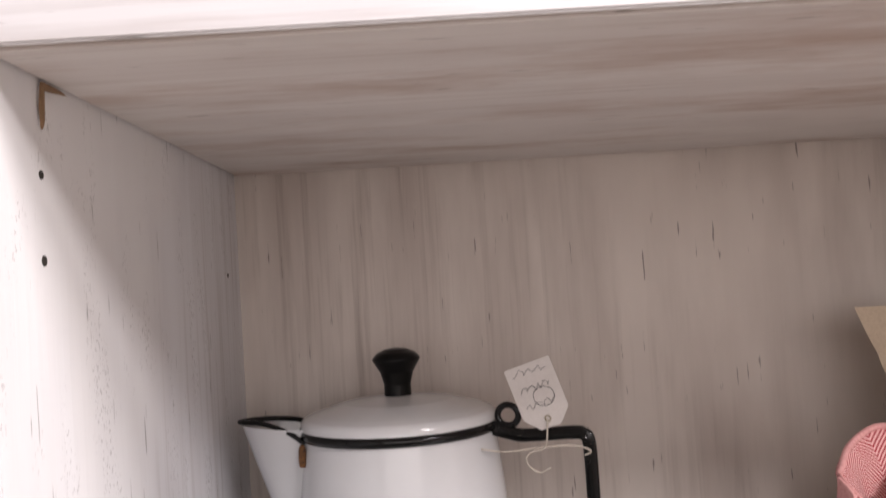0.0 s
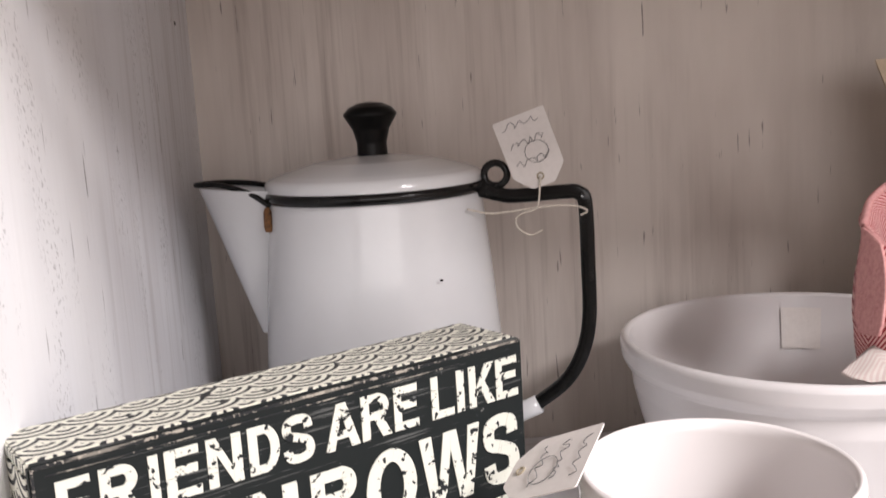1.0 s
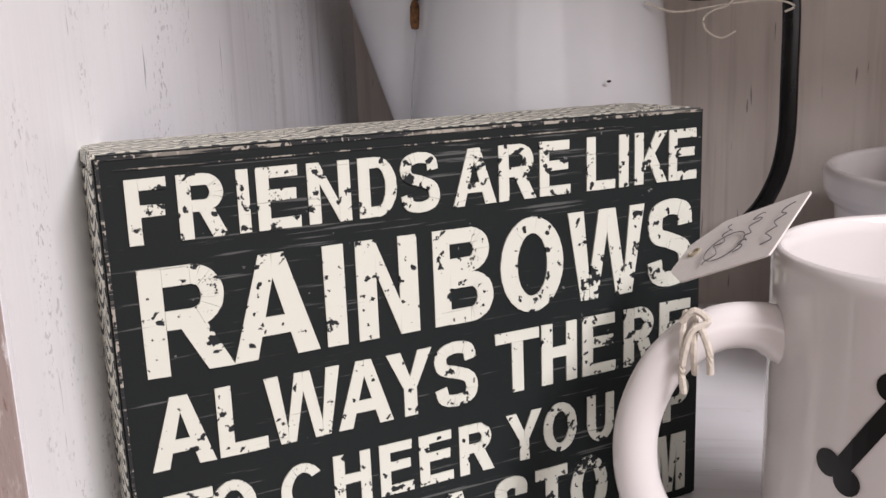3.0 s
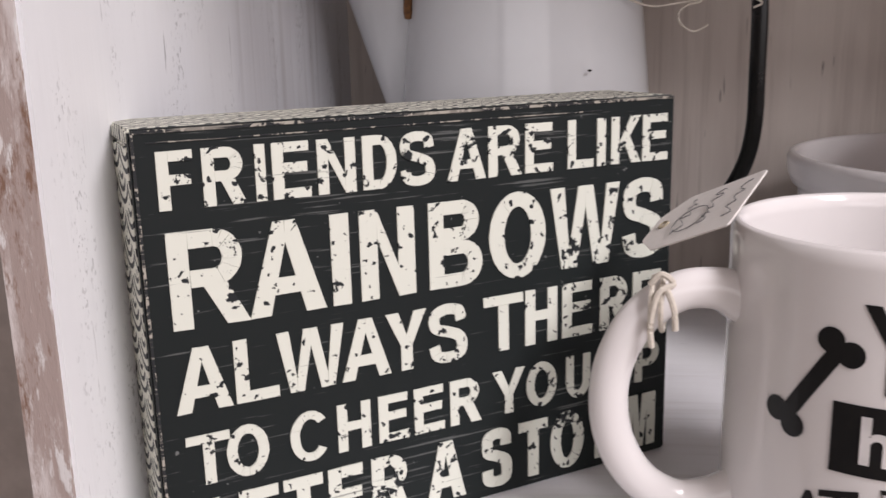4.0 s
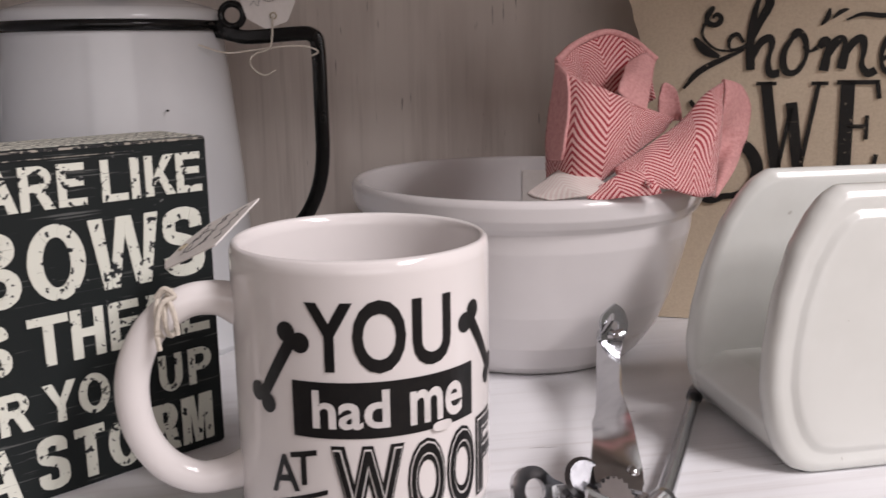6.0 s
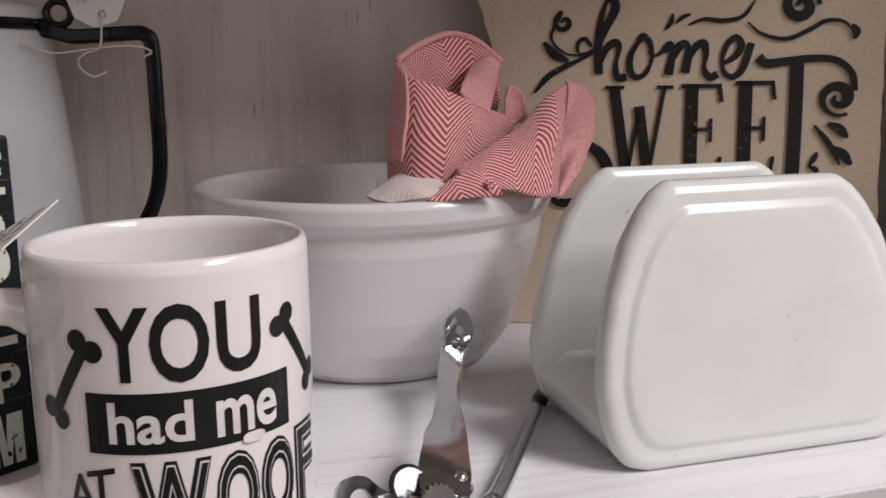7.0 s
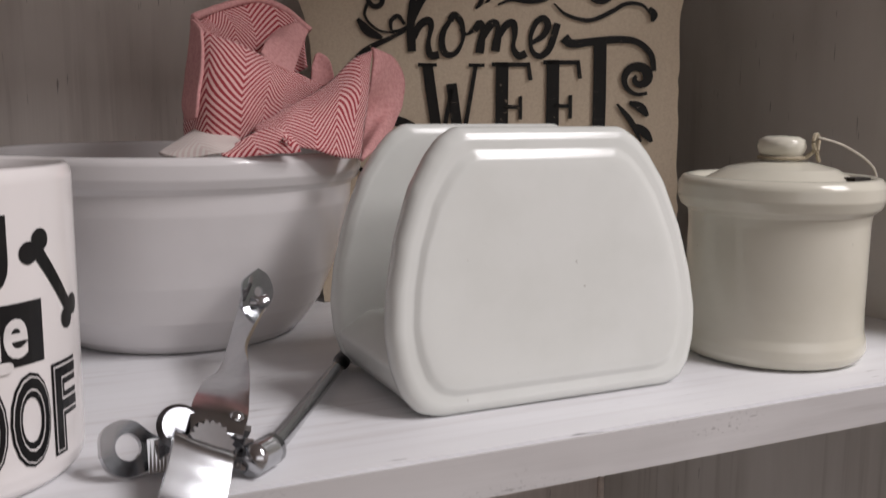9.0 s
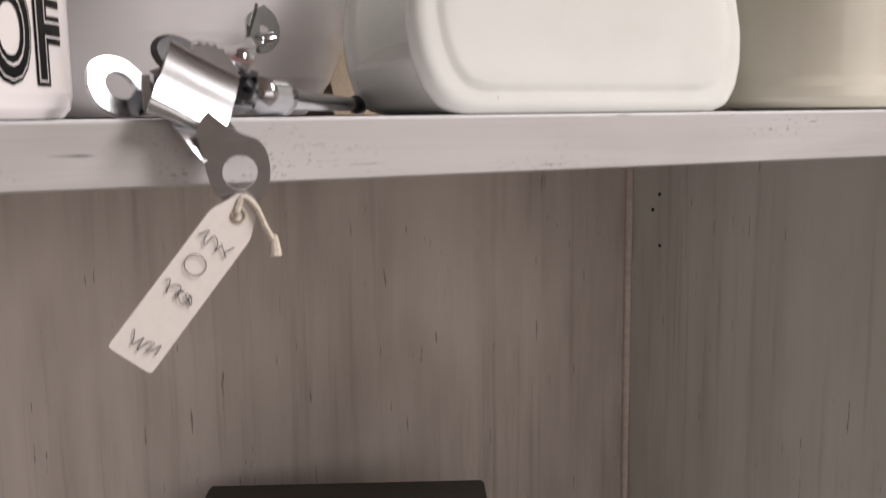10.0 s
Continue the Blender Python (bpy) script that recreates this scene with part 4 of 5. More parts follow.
flourish([(0.0988, 0.1538), (0.1034, 0.1625), (0.1074, 0.1638), (0.1083, 0.1579), (0.1068, 0.1478)], 0.0021, lambda t: 0.55 + 0.6 * abs(math.sin(math.pi * (1.5 * t + 0.1))))
flourish([(0.1080, 0.1546), (0.1124, 0.1624), (0.1166, 0.1641), (0.1178, 0.1579), (0.1170, 0.1500), (0.1202, 0.1452), (0.1242, 0.1469)], 0.0019, lambda t: 0.55 + 0.6 * abs(math.sin(math.pi * (1.5 * t + 0.1))))
flourish([(0.1272, 0.1528), (0.1335, 0.1567), (0.1364, 0.1629), (0.1336, 0.1670), (0.1294, 0.1640), (0.1267, 0.1562), (0.1276, 0.1483), (0.1322, 0.1452), (0.1375, 0.1499), (0.1418, 0.1640)], 0.0017, lambda t: 0.55 + 0.6 * abs(math.sin(math.pi * (1.5 * t + 0.1))))
flourish([(0.1455, 0.1560), (0.150, 0.1525), (0.160, 0.1535), (0.174, 0.1550), (0.186, 0.1540), (0.1945, 0.1470), (0.1965, 0.1370)], 0.0024, lambda t: 1.15 - 0.55 * t)
flourish([(0.1660, 0.1530), (0.1660, 0.120), (0.1655, 0.090)], 0.0036, lambda t: 1.0)
flourish(curl(0.1880, 0.1330, 0.0100, 1.45, 2.4, 1), 0.0020, lambda t: 0.5 + 0.9 * math.sin(math.pi * t) ** 2)
flourish(curl(0.1670, 0.1840, 0.0098, 1.5, 3.2, -1), 0.0021, lambda t: 0.5 + 0.9 * math.sin(math.pi * t) ** 2)
flourish([(0.1080, 0.1745), (0.1160, 0.1775), (0.1270, 0.1765), (0.1370, 0.1790), (0.1430, 0.1875)], 0.0013)
flourish([(0.1395, 0.1755), (0.1470, 0.1690), (0.1600, 0.1660), (0.1720, 0.1710), (0.1800, 0.1755), (0.1890, 0.1750), (0.1955, 0.1685)], 0.0013)
flourish([(0.1935, 0.1735), (0.1960, 0.1695), (0.1950, 0.1655)], 0.0020)
flourish(curl(0.0400, 0.1770, 0.0056, 1.25, 3.4, -1, ((0.0330, 0.1690), (0.0400, 0.1600), (0.0500, 0.1580))), 0.0015)
flourish([(0.0290, 0.1660), (0.0350, 0.1590), (0.0430, 0.1550)], 0.0026)
flourish([(0.0240, 0.1370), (0.0340, 0.1480), (0.0560, 0.1590)], 0.0018)
flourish([(0.0955, 0.1720), (0.0985, 0.1760), (0.0995, 0.1810)], 0.0014)
flourish([(0.1010, 0.1755), (0.1050, 0.1790), (0.1090, 0.1805)], 0.0012)
flourish([(0.0280, 0.1300), (0.0420, 0.1120), (0.0600, 0.1030), (0.0660, 0.0900), (0.0600, 0.0780), (0.0480, 0.0740)], 0.0034)
flourish([(0.0300, 0.0800), (0.0400, 0.0730), (0.0520, 0.0760)], 0.0026)
for x0, z0, x1, z1, w in ((0.1760, 0.1180, 0.1900, 0.0960, 0.0016), (0.1830, 0.1190, 0.1935, 0.1110, 0.0026), (0.1850, 0.1060, 0.1960, 0.0960, 0.0026), (0.1780, 0.1030, 0.1740, 0.0950, 0.0014), (0.1740, 0.0950, 0.1790, 0.0900, 0.0014)):
    flourish([(x0, z0), ((x0 + x1) / 2 + 0.001, (z0 + z1) / 2 + 0.001), (x1, z1)], w)

# ---- the cloth in the bowl ----
cloth = thing("napkin", pose(0, 0, 0), "red and white herringbone cotton napkin rolled in a bowl", "napkin")


def cloth_sheet(rows, uv0, uvd, wave=0.0012):
    """A soft sheet lofted through smooth lines; each row runs along the weave."""
    bm = bmesh.new()
    layer = bm.loops.layers.uv.new("UVMap")
    lines = [smooth_line(r, 8) for r in rows]
    cols = [smooth_line([l[i] for l in lines], 8) for i in range(len(lines[0]))]
    grid = []
    for i, c in enumerate(cols):
        col = []
        for j, p in enumerate(c):
            w = noise.noise(p * 90) * wave + noise.noise(p * 35) * wave * 2.0
            col.append(bm.verts.new(p + Vector((0.4, -1, 0.5)) * w))
        grid.append(col)
    us = [0.0]
    for i in range(1, len(grid)):
        us.append(us[-1] + (cols[i][len(cols[0]) // 2] - cols[i - 1][len(cols[0]) // 2]).length)
    vs = [0.0]
    for j in range(1, len(cols[0])):
        vs.append(vs[-1] + (cols[len(cols) // 2][j] - cols[len(cols) // 2][j - 1]).length)
    place = {}
    for i, col in enumerate(grid):
        for j, v in enumerate(col):
            place[v] = (uv0[0] + us[i] * uvd, uv0[1] + vs[j])
    for i in range(len(grid) - 1):
        for j in range(len(grid[0]) - 1):
            bm.faces.new((grid[i][j], grid[i + 1][j], grid[i + 1][j + 1], grid[i][j + 1]))
    for fc in bm.faces:
        for lp in fc.loops:
            lp[layer].uv = place[lp.vert]
    return bm


def hem(points, r=0.0015):
    """The thick turned edge of the cloth."""
    part("hem", rod(points, r, 8, 8), cloth_inside, cloth, "pale pink turned edge", True)


def cloth_part(rows, uv0, uvd, mat=None):
    ob = part("fold", cloth_sheet(rows, uv0, uvd), mat or cloth_red, cloth, "", True)
    md = ob.modifiers.new("thickness", "SOLIDIFY")
    md.thickness = 0.0014
    return ob


# a rolled standing fold with its plain side strip and far wall, a flap turned in over the opening, a small peak behind
cloth_part([[(0.2210, 0.4940, 1.0934), (0.2270, 0.4830, 1.0932), (0.2370, 0.4800, 1.0957), (0.2482, 0.4850, 1.1014), (0.2630, 0.4940, 1.1089), (0.2829, 0.5100, 1.1169)],
            [(0.2216, 0.5000, 1.1099), (0.2269, 0.4790, 1.1131), (0.2373, 0.4750, 1.1149), (0.2495, 0.4810, 1.1169), (0.2650, 0.4930, 1.1191), (0.2851, 0.5110, 1.1197)],
            [(0.2247, 0.5050, 1.1309), (0.2291, 0.4840, 1.1304), (0.2394, 0.4780, 1.1276), (0.2525, 0.4840, 1.1256), (0.2680, 0.4960, 1.1236), (0.2870, 0.5120, 1.1209)],
            [(0.2274, 0.5050, 1.1501), (0.2308, 0.4900, 1.1420), (0.2416, 0.4860, 1.1375), (0.2543, 0.4900, 1.1327), (0.2703, 0.5000, 1.1268), (0.2895, 0.5150, 1.1211)]], (0.004, 0), 1.0)
cloth_part([[(0.2211, 0.4940, 1.1056), (0.2224, 0.4870, 1.1063), (0.2237, 0.4810, 1.1075)],
            [(0.2210, 0.4970, 1.1140), (0.2228, 0.4870, 1.1155), (0.2249, 0.4790, 1.1169)],
            [(0.2241, 0.5030, 1.1310), (0.2253, 0.4930, 1.1306), (0.2272, 0.4840, 1.1303)],
            [(0.2268, 0.5030, 1.1497), (0.2274, 0.4970, 1.1471), (0.2286, 0.4910, 1.1443)]], (0, 0.0), 1.0, cloth_inside)
cloth_part([[(0.2353, 0.5100, 1.1365), (0.2510, 0.5250, 1.1330), (0.2651, 0.5300, 1.1295), (0.2784, 0.5300, 1.1282), (0.2836, 0.5250, 1.1314)],
            [(0.2330, 0.5120, 1.1463), (0.2505, 0.5300, 1.1484), (0.2661, 0.5400, 1.1485), (0.2795, 0.5400, 1.1463), (0.2870, 0.5350, 1.1441)],
            [(0.2274, 0.5050, 1.1505), (0.2434, 0.5300, 1.1574), (0.2634, 0.5450, 1.1635), (0.2787, 0.5480, 1.1605), (0.2903, 0.5400, 1.1495)]], (0.03, 0.02), 1.0)
cloth_part([[(0.2739, 0.5320, 1.1505), (0.2836, 0.5380, 1.1531), (0.2896, 0.5370, 1.1494)],
            [(0.2612, 0.5130, 1.1425), (0.2712, 0.5160, 1.1435), (0.2810, 0.5220, 1.1399)],
            [(0.2560, 0.5020, 1.1359), (0.2627, 0.5020, 1.1309), (0.2709, 0.5040, 1.1267)]], (0, 0.03), 1.0, cloth_inside)
cloth_part([[(0.2879, 0.5300, 1.1312), (0.2923, 0.5320, 1.1387), (0.2978, 0.5300, 1.1354), (0.2986, 0.5260, 1.1279)],
            [(0.2867, 0.5280, 1.1260), (0.2915, 0.5300, 1.1280), (0.2958, 0.5280, 1.1264), (0.2981, 0.5240, 1.1237)],
            [(0.2860, 0.5260, 1.1196), (0.2907, 0.5280, 1.1190), (0.2951, 0.5260, 1.1194), (0.2973, 0.5220, 1.1195)]], (0, 0.03), 1.0, cloth_inside)
# a flared fold over the rim with its pale inner side
cloth_part([[(0.2459, 0.4800, 1.1025), (0.2642, 0.4840, 1.1123), (0.2841, 0.4940, 1.1221), (0.2990, 0.5020, 1.1337), (0.3126, 0.5100, 1.1392)],
            [(0.2458, 0.4760, 1.0999), (0.2613, 0.4750, 1.1075), (0.2792, 0.4800, 1.1141), (0.2947, 0.4880, 1.1221), (0.3062, 0.4980, 1.1265)],
            [(0.2468, 0.4730, 1.0969), (0.2617, 0.4700, 1.1016), (0.2774, 0.4720, 1.1051), (0.2895, 0.4770, 1.1081), (0.3007, 0.4880, 1.1099)],
            [(0.2523, 0.4720, 1.0943), (0.2629, 0.4680, 1.0953), (0.2765, 0.4670, 1.0928), (0.2853, 0.4690, 1.0900), (0.2937, 0.4760, 1.0889)]], (0, 0.05), 1.0)
cloth_part([[(0.3126, 0.5100, 1.1392), (0.3263, 0.5220, 1.1362), (0.3336, 0.5270, 1.1283), (0.3319, 0.5240, 1.1130), (0.3187, 0.5070, 1.0984), (0.2949, 0.4780, 1.0886)],
            [(0.3096, 0.5050, 1.1262), (0.3206, 0.5170, 1.1234), (0.3262, 0.5220, 1.1188), (0.3241, 0.5180, 1.1103), (0.3141, 0.5040, 1.1009), (0.2969, 0.4820, 1.0895)],
            [(0.3085, 0.5080, 1.1163), (0.3095, 0.5120, 1.1112), (0.3091, 0.5120, 1.1069), (0.3070, 0.5080, 1.1009), (0.3042, 0.5020, 1.0952), (0.2999, 0.4920, 1.0902)]], (0.01, 0.02), 1.0, cloth_inside)
# the ends in the bowl: a white band, a striped fold and a small roll
cloth_part([[(0.2068, 0.4820, 1.0929), (0.2142, 0.4840, 1.0974), (0.2242, 0.4860, 1.1029), (0.2322, 0.4830, 1.1032), (0.2385, 0.4780, 1.0993)],
            [(0.2098, 0.4760, 1.0922), (0.2169, 0.4740, 1.0952), (0.2249, 0.4720, 1.0976), (0.2321, 0.4710, 1.0973), (0.2403, 0.4700, 1.0970)],
            [(0.2154, 0.4720, 1.0914), (0.2215, 0.4700, 1.0919), (0.2285, 0.4680, 1.0927), (0.2357, 0.4670, 1.0935), (0.2442, 0.4670, 1.0940)]], (0, 0.122), 1.0)
cloth_part([[(0.2299, 0.4700, 1.0938), (0.2384, 0.4700, 1.0978), (0.2467, 0.4720, 1.1017), (0.2539, 0.4700, 1.1027), (0.2607, 0.4670, 1.1004)],
            [(0.2301, 0.4670, 1.0923), (0.2392, 0.4660, 1.0944), (0.2485, 0.4650, 1.0960), (0.2559, 0.4640, 1.0969), (0.2617, 0.4640, 1.0966)],
            [(0.2326, 0.4660, 1.0914), (0.2408, 0.4650, 1.0914), (0.2500, 0.4640, 1.0920), (0.2577, 0.4640, 1.0923), (0.2636, 0.4640, 1.0933)]], (0, 0.06), 1.0)
cloth_part([[(0.2583, 0.4625, 1.0980), (0.2575, 0.4625, 1.0965), (0.2560, 0.4625, 1.0960), (0.2545, 0.4625, 1.0967), (0.2539, 0.4625, 1.0980), (0.2544, 0.4625, 1.0992), (0.2555, 0.4625, 1.0997), (0.2566, 0.4625, 1.0993), (0.2571, 0.4625, 1.0984), (0.2569, 0.4625, 1.0976), (0.2562, 0.4625, 1.0972), (0.2555, 0.4625, 1.0974), (0.2551, 0.4625, 1.0979), (0.2553, 0.4625, 1.0984), (0.2556, 0.4625, 1.0986)],
            [(0.2604, 0.4680, 1.0975), (0.2596, 0.4680, 1.0960), (0.2580, 0.4680, 1.0955), (0.2565, 0.4680, 1.0962), (0.2559, 0.4680, 1.0975), (0.2564, 0.4680, 1.0987), (0.2575, 0.4680, 1.0992), (0.2587, 0.4680, 1.0989), (0.2592, 0.4680, 1.0980), (0.2589, 0.4680, 1.0971), (0.2582, 0.4680, 1.0967), (0.2575, 0.4680, 1.0969), (0.2571, 0.4680, 1.0974), (0.2573, 0.4680, 1.0979), (0.2576, 0.4680, 1.0981)],
            [(0.2634, 0.4760, 1.0969), (0.2626, 0.4760, 1.0954), (0.2610, 0.4760, 1.0949), (0.2595, 0.4760, 1.0955), (0.2589, 0.4760, 1.0969), (0.2593, 0.4760, 1.0982), (0.2605, 0.4760, 1.0987), (0.2617, 0.4760, 1.0983), (0.2622, 0.4760, 1.0974), (0.2619, 0.4760, 1.0965), (0.2612, 0.4760, 1.0961), (0.2605, 0.4760, 1.0962), (0.2601, 0.4760, 1.0968), (0.2602, 0.4760, 1.0973), (0.2606, 0.4760, 1.0975)]], (0, 0.06), 1.0)
hem([(0.2274, 0.5050, 1.1501), (0.2308, 0.4900, 1.1420), (0.2416, 0.4860, 1.1375), (0.2543, 0.4900, 1.1327), (0.2703, 0.5000, 1.1268), (0.2895, 0.5150, 1.1211)], 0.0009)
hem([(0.2274, 0.5050, 1.1505), (0.2434, 0.5300, 1.1574), (0.2634, 0.5450, 1.1635), (0.2787, 0.5480, 1.1605), (0.2903, 0.5400, 1.1495)], 0.0018)
hem([(0.3126, 0.5100, 1.1392), (0.3263, 0.5220, 1.1362), (0.3336, 0.5270, 1.1283), (0.3319, 0.5240, 1.1130), (0.3187, 0.5070, 1.0984), (0.2949, 0.4780, 1.0886)], 0.0012)

# ---- the can opener ----
op = thing("can_opener", pose(0, 0, 0), "chromed steel butterfly can opener hanging over the shelf edge", "can opener")


def strap(points, w, th, tw, name, label="", mat=None, steps=8):
    bm = sweep(smooth_line(points, steps), [(-w, -th), (w, -th), (w, th), (-w, th)], twist=tw)
    return part(name, bm, mat or steel, op, label)


def ribbon(rows, th, name, label="", mat=None, steps=12):
    """A bent strap: rows of middle, direction across and half width."""
    mid = smooth_line([r[0] for r in rows], steps)
    across = smooth_line([r[1] for r in rows], steps)
    half = smooth_line([(r[2], 0, 0) for r in rows], steps)
    bm = bmesh.new()
    rings = []
    for i, p in enumerate(mid):
        along = (mid[min(i + 1, len(mid) - 1)] - mid[max(i - 1, 0)]).normalized()
        c = (across[i] - along * across[i].dot(along)).normalized()
        nrm = along.cross(c)
        rings.append([bm.verts.new(p + c * half[i].x * u + nrm * th * v) for u, v in ((-1, -1), (-0.4, -1.35), (0.4, -1.35), (1, -1), (1, 1), (0.4, 0.65), (-0.4, 0.65), (-1, 1))])
    for p, q in zip(rings, rings[1:]):
        for i in range(8):
            bm.faces.new((p[i], p[(i + 1) % 8], q[(i + 1) % 8], q[i]))
    bm.faces.new(rings[0])
    bm.faces.new(rings[-1])
    return part(name, crisp(bm), mat or steel, op, label, True)


def holed_plate(name, m, outline, hole, th, label=""):
    """A flat plate (outline round the hole's centre) with a round hole, th thick."""
    line = smooth_line([(x, 0, z) for x, z in outline + outline[:1]], 5)[:-1]
    bm = bmesh.new()
    rings = []
    for y, inner in ((0, False), (th, False), (th, True), (0, True)):
        row = []
        for p in line:
            q = Vector((p.x, 0, p.z)).normalized() * hole if inner else p
            row.append(bm.verts.new((q.x, y, q.z)))
        rings.append(row)
    n = len(line)
    for a in range(4):
        for i in range(n):
            bm.faces.new((rings[a][i], rings[a][(i + 1) % n], rings[(a + 1) % 4][(i + 1) % n], rings[(a + 1) % 4][i]))
    ob = part(name, crisp(bm), steel, op, label, True)
    ob.matrix_local = m
    return ob


FLAT, EDGE = (0.90, -0.36, -0.25), (0.36, -0.36, 0.83)
ribbon([((0.2020, 0.3500, 1.0150), FLAT, 0.0078), ((0.2050, 0.3600, 1.0180), FLAT, 0.0088), ((0.2095, 0.3740, 1.0200), FLAT, 0.0080), ((0.2140, 0.3890, 1.0205), (0.82, -0.40, 0.10), 0.0072),
        ((0.2195, 0.4070, 1.0215), (0.62, -0.36, 0.60), 0.0062), ((0.2270, 0.4280, 1.0235), (0.72, -0.30, 0.55), 0.0056), ((0.2350, 0.4500, 1.0260), (0.90, -0.30, 0.20), 0.0052), ((0.2395, 0.4610, 1.0275), (0.93, -0.30, 0.05), 0.0058)], 0.0007, "upper_handle", "twisted chrome handle")
holed_plate("handle_end", pose(0.2432, 0.4645, 1.0338, -10, 6, 17), [(0.0003, 0.0100), (0.0045, 0.0072), (0.0070, 0.0020), (0.0066, -0.0032), (0.0030, -0.0078), (-0.0022, -0.0096), (-0.0072, -0.0080), (-0.0078, -0.0010), (-0.0074, 0.0042), (-0.0042, 0.0072)], 0.0021, 0.0012, "rounded chrome handle end with a hole")
ribbon([((0.2372, 0.4610, 1.0365), (0.25, -0.1, 0.95), 0.0090), ((0.2362, 0.4585, 1.0340), (0.25, -0.1, 0.95), 0.0092)], 0.0006, "end_flange", "turned edge of the handle end", None, 4)
ribbon([((0.2395, 0.4632, 1.0302), (0.2, -0.6, -0.7), 0.0016), ((0.2425, 0.4616, 1.0304), (0.2, -0.6, -0.7), 0.0018), ((0.2465, 0.4622, 1.0312), (0.2, -0.6, -0.7), 0.0016)], 0.0009, "opener_tab", "bent tab of the bottle opener", None, 5)
TILT = (0.0165, 0.0, -0.0090)
ribbon([((0.1975, 0.3500, 1.0135), TILT, 0.0088), ((0.1965, 0.3420, 1.0140), TILT, 0.0094), ((0.1935, 0.3355, 1.0075), TILT, 0.0095), ((0.1900, 0.3305, 1.0010), TILT, 0.0095), ((0.1892, 0.3315, 0.9985), TILT, 0.0093), ((0.1900, 0.3360, 0.9990), TILT, 0.0088)], 0.0008, "lower_handle", "bright bent chrome handle over the edge")
ribbon([((0.1915, 0.3340, 1.0010), TILT, 0.0062), ((0.1945, 0.3308, 0.9965), (0.9, 0.15, 0.25), 0.0062), ((0.1975, 0.3290, 0.9920), (0.9, 0.15, 0.45), 0.0058)], 0.0008, "handle_neck")
holed_plate("handle_ring", pose(0.2012, 0.3270, 0.9868, 8, 0, -8), [(-0.0070, 0.0150), (-0.0042, 0.0125), (0.0005, 0.0096), (0.0050, 0.0076), (0.0072, 0.0028), (0.0068, -0.0040), (0.0032, -0.0078), (-0.0020, -0.0082), (-0.0064, -0.0048), (-0.0086, 0.0030), (-0.0098, 0.0110)], 0.0043, 0.0014, "teardrop chrome handle with a ring")
strap([(0.186, 0.360, 1.0070), (0.199, 0.363, 1.0110), (0.213, 0.362, 1.0070)], 0.0065, 0.0011, lambda t: radians(-55), "jaw_plate", "notched chrome jaw plate")
placed = part("cutting_wheel", lathe([(0, -0.001), (0.006, -0.001), (0.0075, 0.0), (0.006, 0.001), (0, 0.001)], 24), steel_dark, op)
placed.matrix_local = pose(0.1925, 0.3560, 1.0165, 50, 20, 0)
gr = []
for i in range(40):
    r = 0.0078 if i % 2 else 0.0066
    gr.append((r * math.cos(2 * math.pi * i / 40), r * math.sin(2 * math.pi * i / 40)))
placed = part("gear", slab(gr, 0.0022), steel, op, "toothed feed wheel")
placed.matrix_local = pose(0.1998, 0.3455, 1.0135, -38, 28, 5)
for x, y, z in ((0.1915, 0.3585, 1.0175), (0.2095, 0.3570, 1.0165), (0.2150, 0.3490, 1.0080)):
    placed = part("rivet", lathe([(0.0024, -0.004), (0.0024, 0.0008), (0.0017, 0.0018), (0, 0.0021)], 14), steel, op, "", True)
    placed.matrix_local = pose(x, y, z, 45, 0, 0)
holed_plate("turning_key", pose(0.1782, 0.3650, 1.0092, -24, 0, 22), [(-0.0090, 0.0), (-0.0072, 0.0060), (-0.0020, 0.0086), (0.0040, 0.0072), (0.0084, 0.0022), (0.0125, -0.0012), (0.0110, -0.0062), (0.0040, -0.0086), (-0.0030, -0.0086), (-0.0078, -0.0050)], 0.0042, 0.0020, "chrome turning key with an oval hole")
strap([(0.1835, 0.3620, 1.0065), (0.192, 0.3600, 1.0070), (0.202, 0.3560, 1.0075), (0.2120, 0.3510, 1.0060)], 0.0052, 0.0011, lambda t: radians(75 - 30 * t), "key_neck")
part("key_hub", rod([(0.2110, 0.3470, 1.0060), (0.2205, 0.3560, 1.0055)], 0.0050, 4, 14), steel, op, "", True)
part("key_shaft", rod([(0.2165, 0.3520, 1.0058), (0.2290, 0.3710, 1.0050), (0.2745, 0.4475, 1.0044)], 0.0034, 6, 12, taper=lambda t: 1.1 - 0.35 * t), steel, op, "chrome shaft with a dark tip", True)
part("shaft_tip", rod([(0.2735, 0.4458, 1.0044), (0.2775, 0.4525, 1.0044)], 0.0036, 3, 12), steel_dark, op, "", True)
price_tag("can_opener_tag", pose(0.1998, 0.3252, 0.9765, 0, 40, 4), "white card price tag with faded handwriting", 0.0125, 0.048, 31, 3)
ot = thing("can_opener_string", pose(0, 0, 0), "white cotton string knotted through the opener ring", "string")
part("strand", rod([(0.1985, 0.3295, 0.9795), (0.2005, 0.3258, 0.9805), (0.1993, 0.3248, 0.9768), (0.2010, 0.3248, 0.9808), (0.2040, 0.3245, 0.9785), (0.2062, 0.3245, 0.9735), (0.2080, 0.3245, 0.9700)], 0.0009, 5, 7), cord, ot)
placed = part("frayed_end", lathe([(0, -0.0035), (0.0018, -0.003), (0.0013, 0.0), (0.0008, 0.002), (0, 0.0022)], 10), cord, ot)
placed.location = (0.2085, 0.3245, 0.9690)

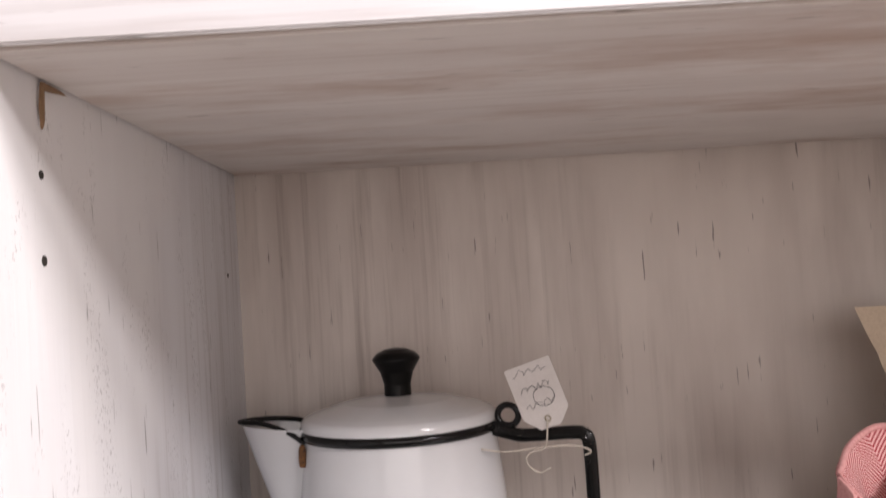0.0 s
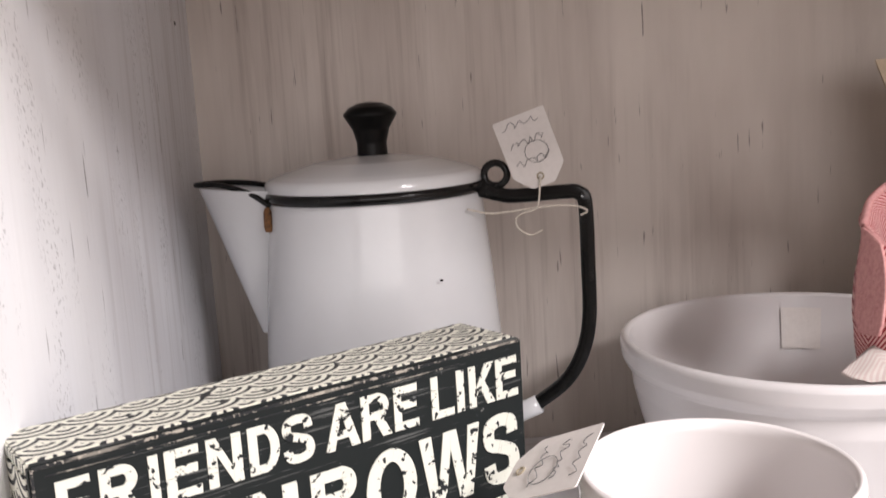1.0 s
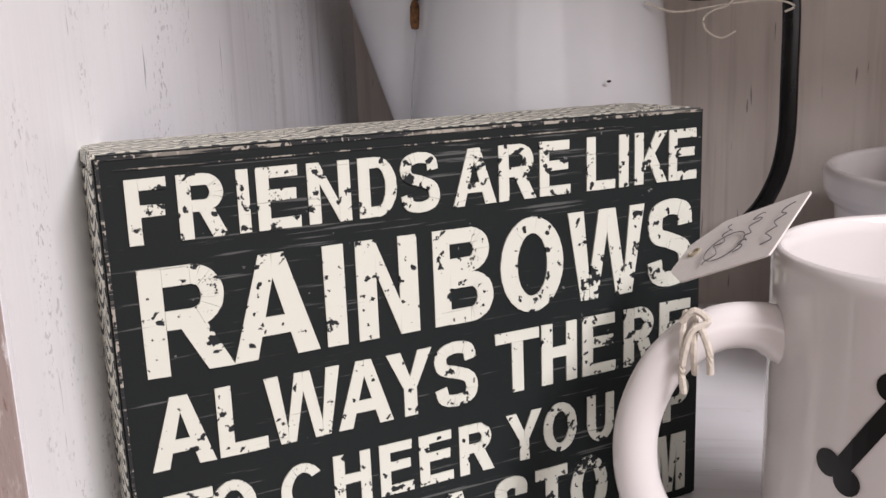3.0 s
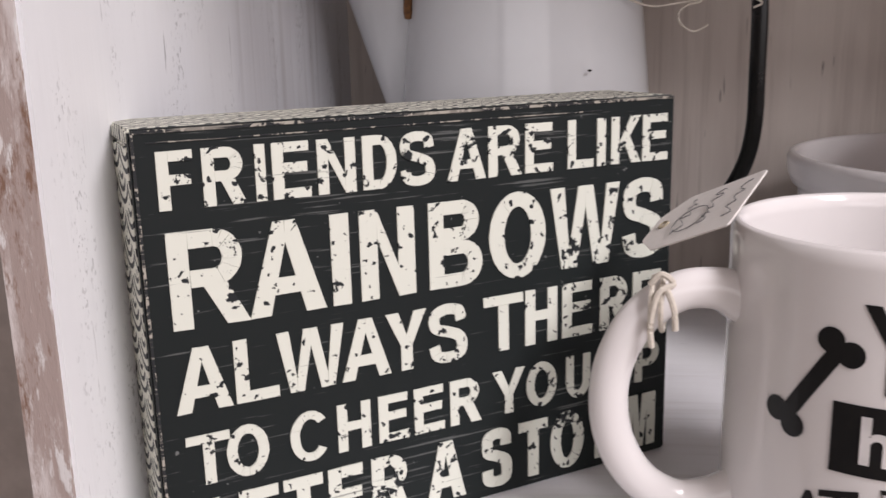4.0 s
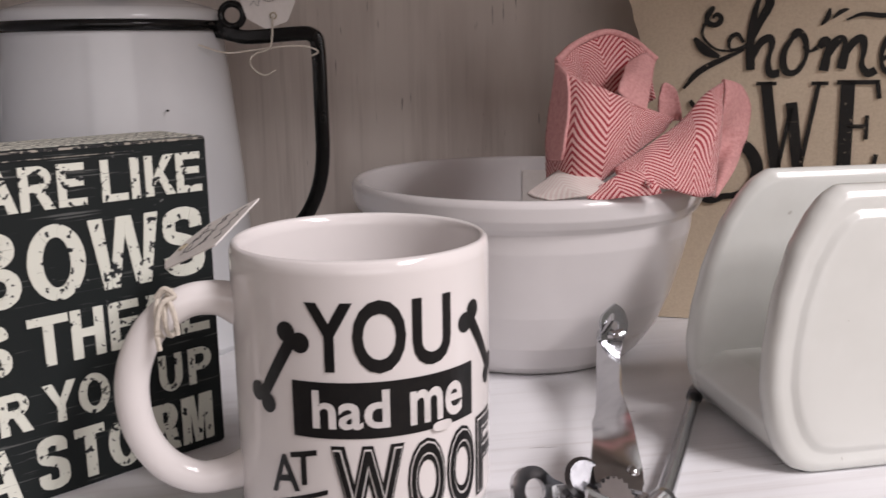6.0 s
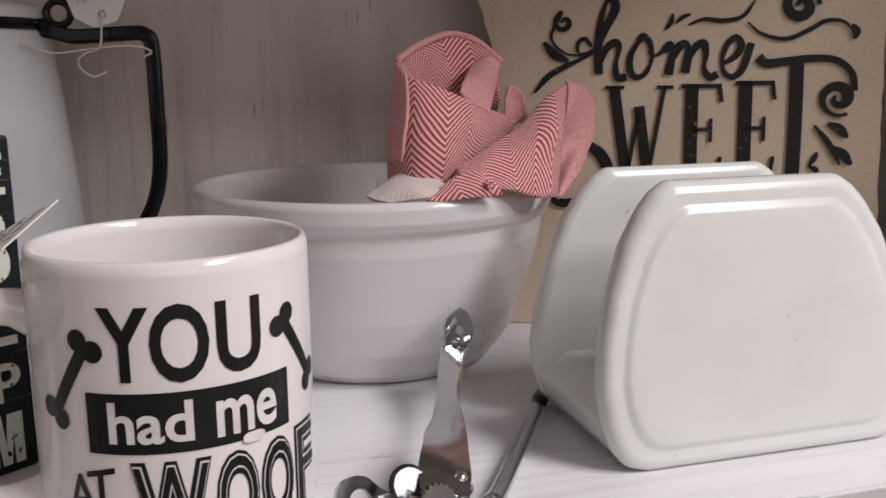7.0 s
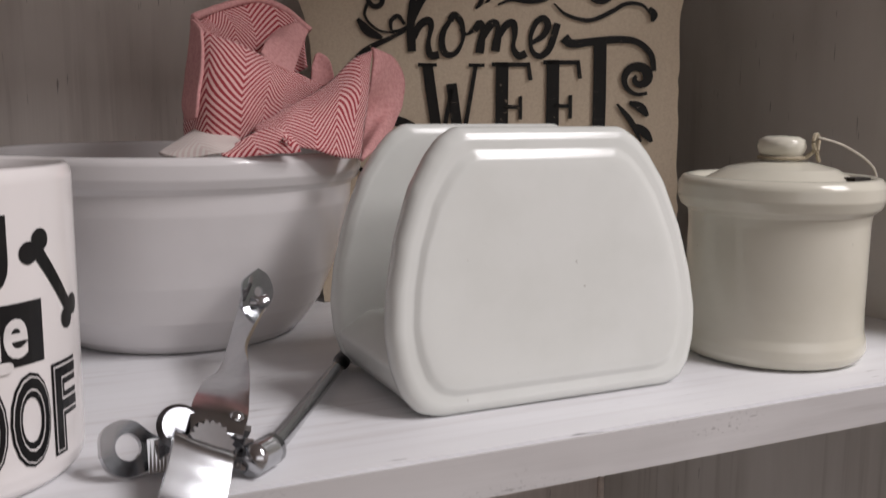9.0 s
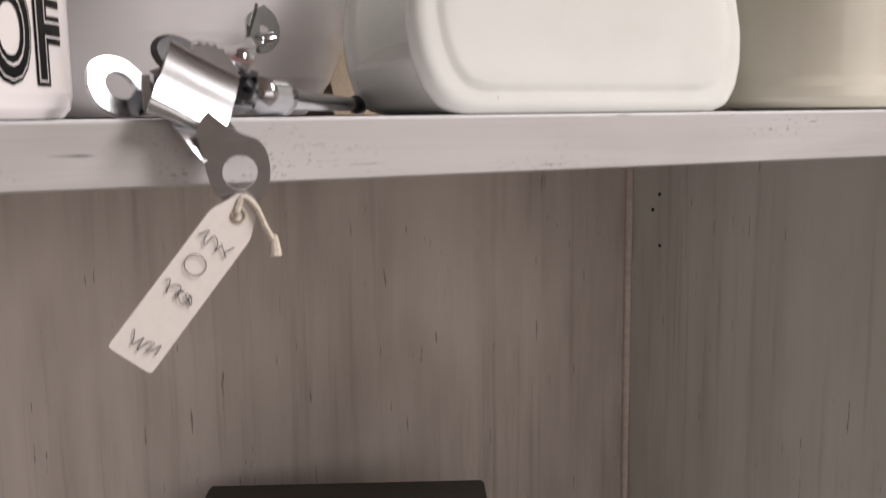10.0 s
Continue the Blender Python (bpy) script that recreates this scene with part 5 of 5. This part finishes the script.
# ---- the mug's tag ----
TAG_RUN = Vector((0.66, -0.62, 0.40)).normalized()
TAG_FACE = TAG_RUN.cross(Vector((0.36, 0.80, 0.30))).normalized()
tz, ty = -TAG_RUN, -TAG_FACE
tx = ty.cross(tz)
TAG_POSE = Matrix(((tx.x, ty.x, tz.x, 0.0640), (tx.y, ty.y, tz.y, 0.4135), (tx.z, ty.z, tz.z, 1.0893), (0, 0, 0, 1)))
price_tag("mug_tag", TAG_POSE, "white card price tag with handwriting tied to a mug handle", 0.029, 0.035, 51, 3)
mt = thing("mug_tag_string", pose(0, 0, 0), "cream cotton string tied round a mug handle", "string")
kx, ky, kz = MUG[0] + 0.0640 * hx, MUG[1] + 0.0640 * hy, ZS + 0.0738
for dx in (-0.0015, 0.0012):
    part("loop", sweep([Vector((kx + dx + 0.0015 * math.cos(a), ky + 0.0074 * math.cos(a), kz - 0.001 + 0.0074 * math.sin(a))) for a in np.linspace(0, 2 * math.pi, 21)[:-1]], circle(0.0008, 6), up=(1, 0, 0), closed=True), cord, mt)
part("knot", rod([(kx - 0.003, ky - 0.0045, kz + 0.0055), (kx, ky - 0.005, kz + 0.0085), (kx + 0.003, ky - 0.006, kz + 0.006), (kx - 0.001, ky - 0.0075, kz + 0.004), (kx - 0.003, ky - 0.008, kz - 0.004), (kx - 0.0025, ky - 0.008, kz - 0.011)], 0.0009, 5, 7), cord, mt)
part("loose_end", rod([(kx + 0.001, ky - 0.0065, kz + 0.0055), (kx + 0.003, ky - 0.0085, kz), (kx + 0.0035, ky - 0.0085, kz - 0.006)], 0.0009, 5, 7), cord, mt)

# ---- small marks on the boards ----
def nail_hole(name, place, r, normal, label):
    bm = lathe([(r * 1.25, 0.0), (r * 1.2, 0.0004), (r * 0.9, 0.0002), (0, 0.00015)], 14)
    ob = tagged(new(name, mesh_of(name, bm, hole_dark)), label, "nail hole", "", "structure")
    ob.matrix_world = Matrix.Translation(place) @ Vector((0, 0, 1)).rotation_difference(Vector(normal)).to_matrix().to_4x4()


box_low = thing("dark_box", pose(0.300, 0.565, 0.620, 0, 0, -23), "dark brown cardboard box on the lower shelf", "box")
part("carton", box((-0.083, 0, 0), (0.083, 0.06, 0.146), 0.0015), dark_card, box_low)
part("box_lid", box((-0.0845, -0.0015, 0.1465), (0.0845, 0.0615, 0.155), 0.0012), dark_card, box_low)

for place, r in (((XL, 0.3781, 1.2969), 0.0013), ((XL, 0.3775, 1.2678), 0.0015), ((XL, 0.6462, 1.2636), 0.0010)):
    nail_hole("nail_hole", place, r, (1, 0, 0), "small dark nail hole in the cabinet side")
for y, z in ((0.6436, 0.9405), (0.6512, 0.9286), (0.6423, 0.9030)):
    nail_hole("nail_hole", (XR, y, z), 0.0012, (-1, 0, 0), "small dark nail hole in the cabinet side")
chip = tagged(new("wood_chip", mesh_of("wood_chip", slab([(0, 0.006), (0.0014, 0.009), (0.0022, 0.0196), (0.020, 0.0212), (0.015, 0.0220), (0.001, 0.0225), (-0.0006, 0.014)], 0.0014, 0.0003), bare_wood)), "torn sliver of bare brown wood in the corner", "wood chip", "", "structure")
chip.matrix_world = pose(XL + 0.0022, 0.3773, ZT - 0.0232, 0, 0, 88)
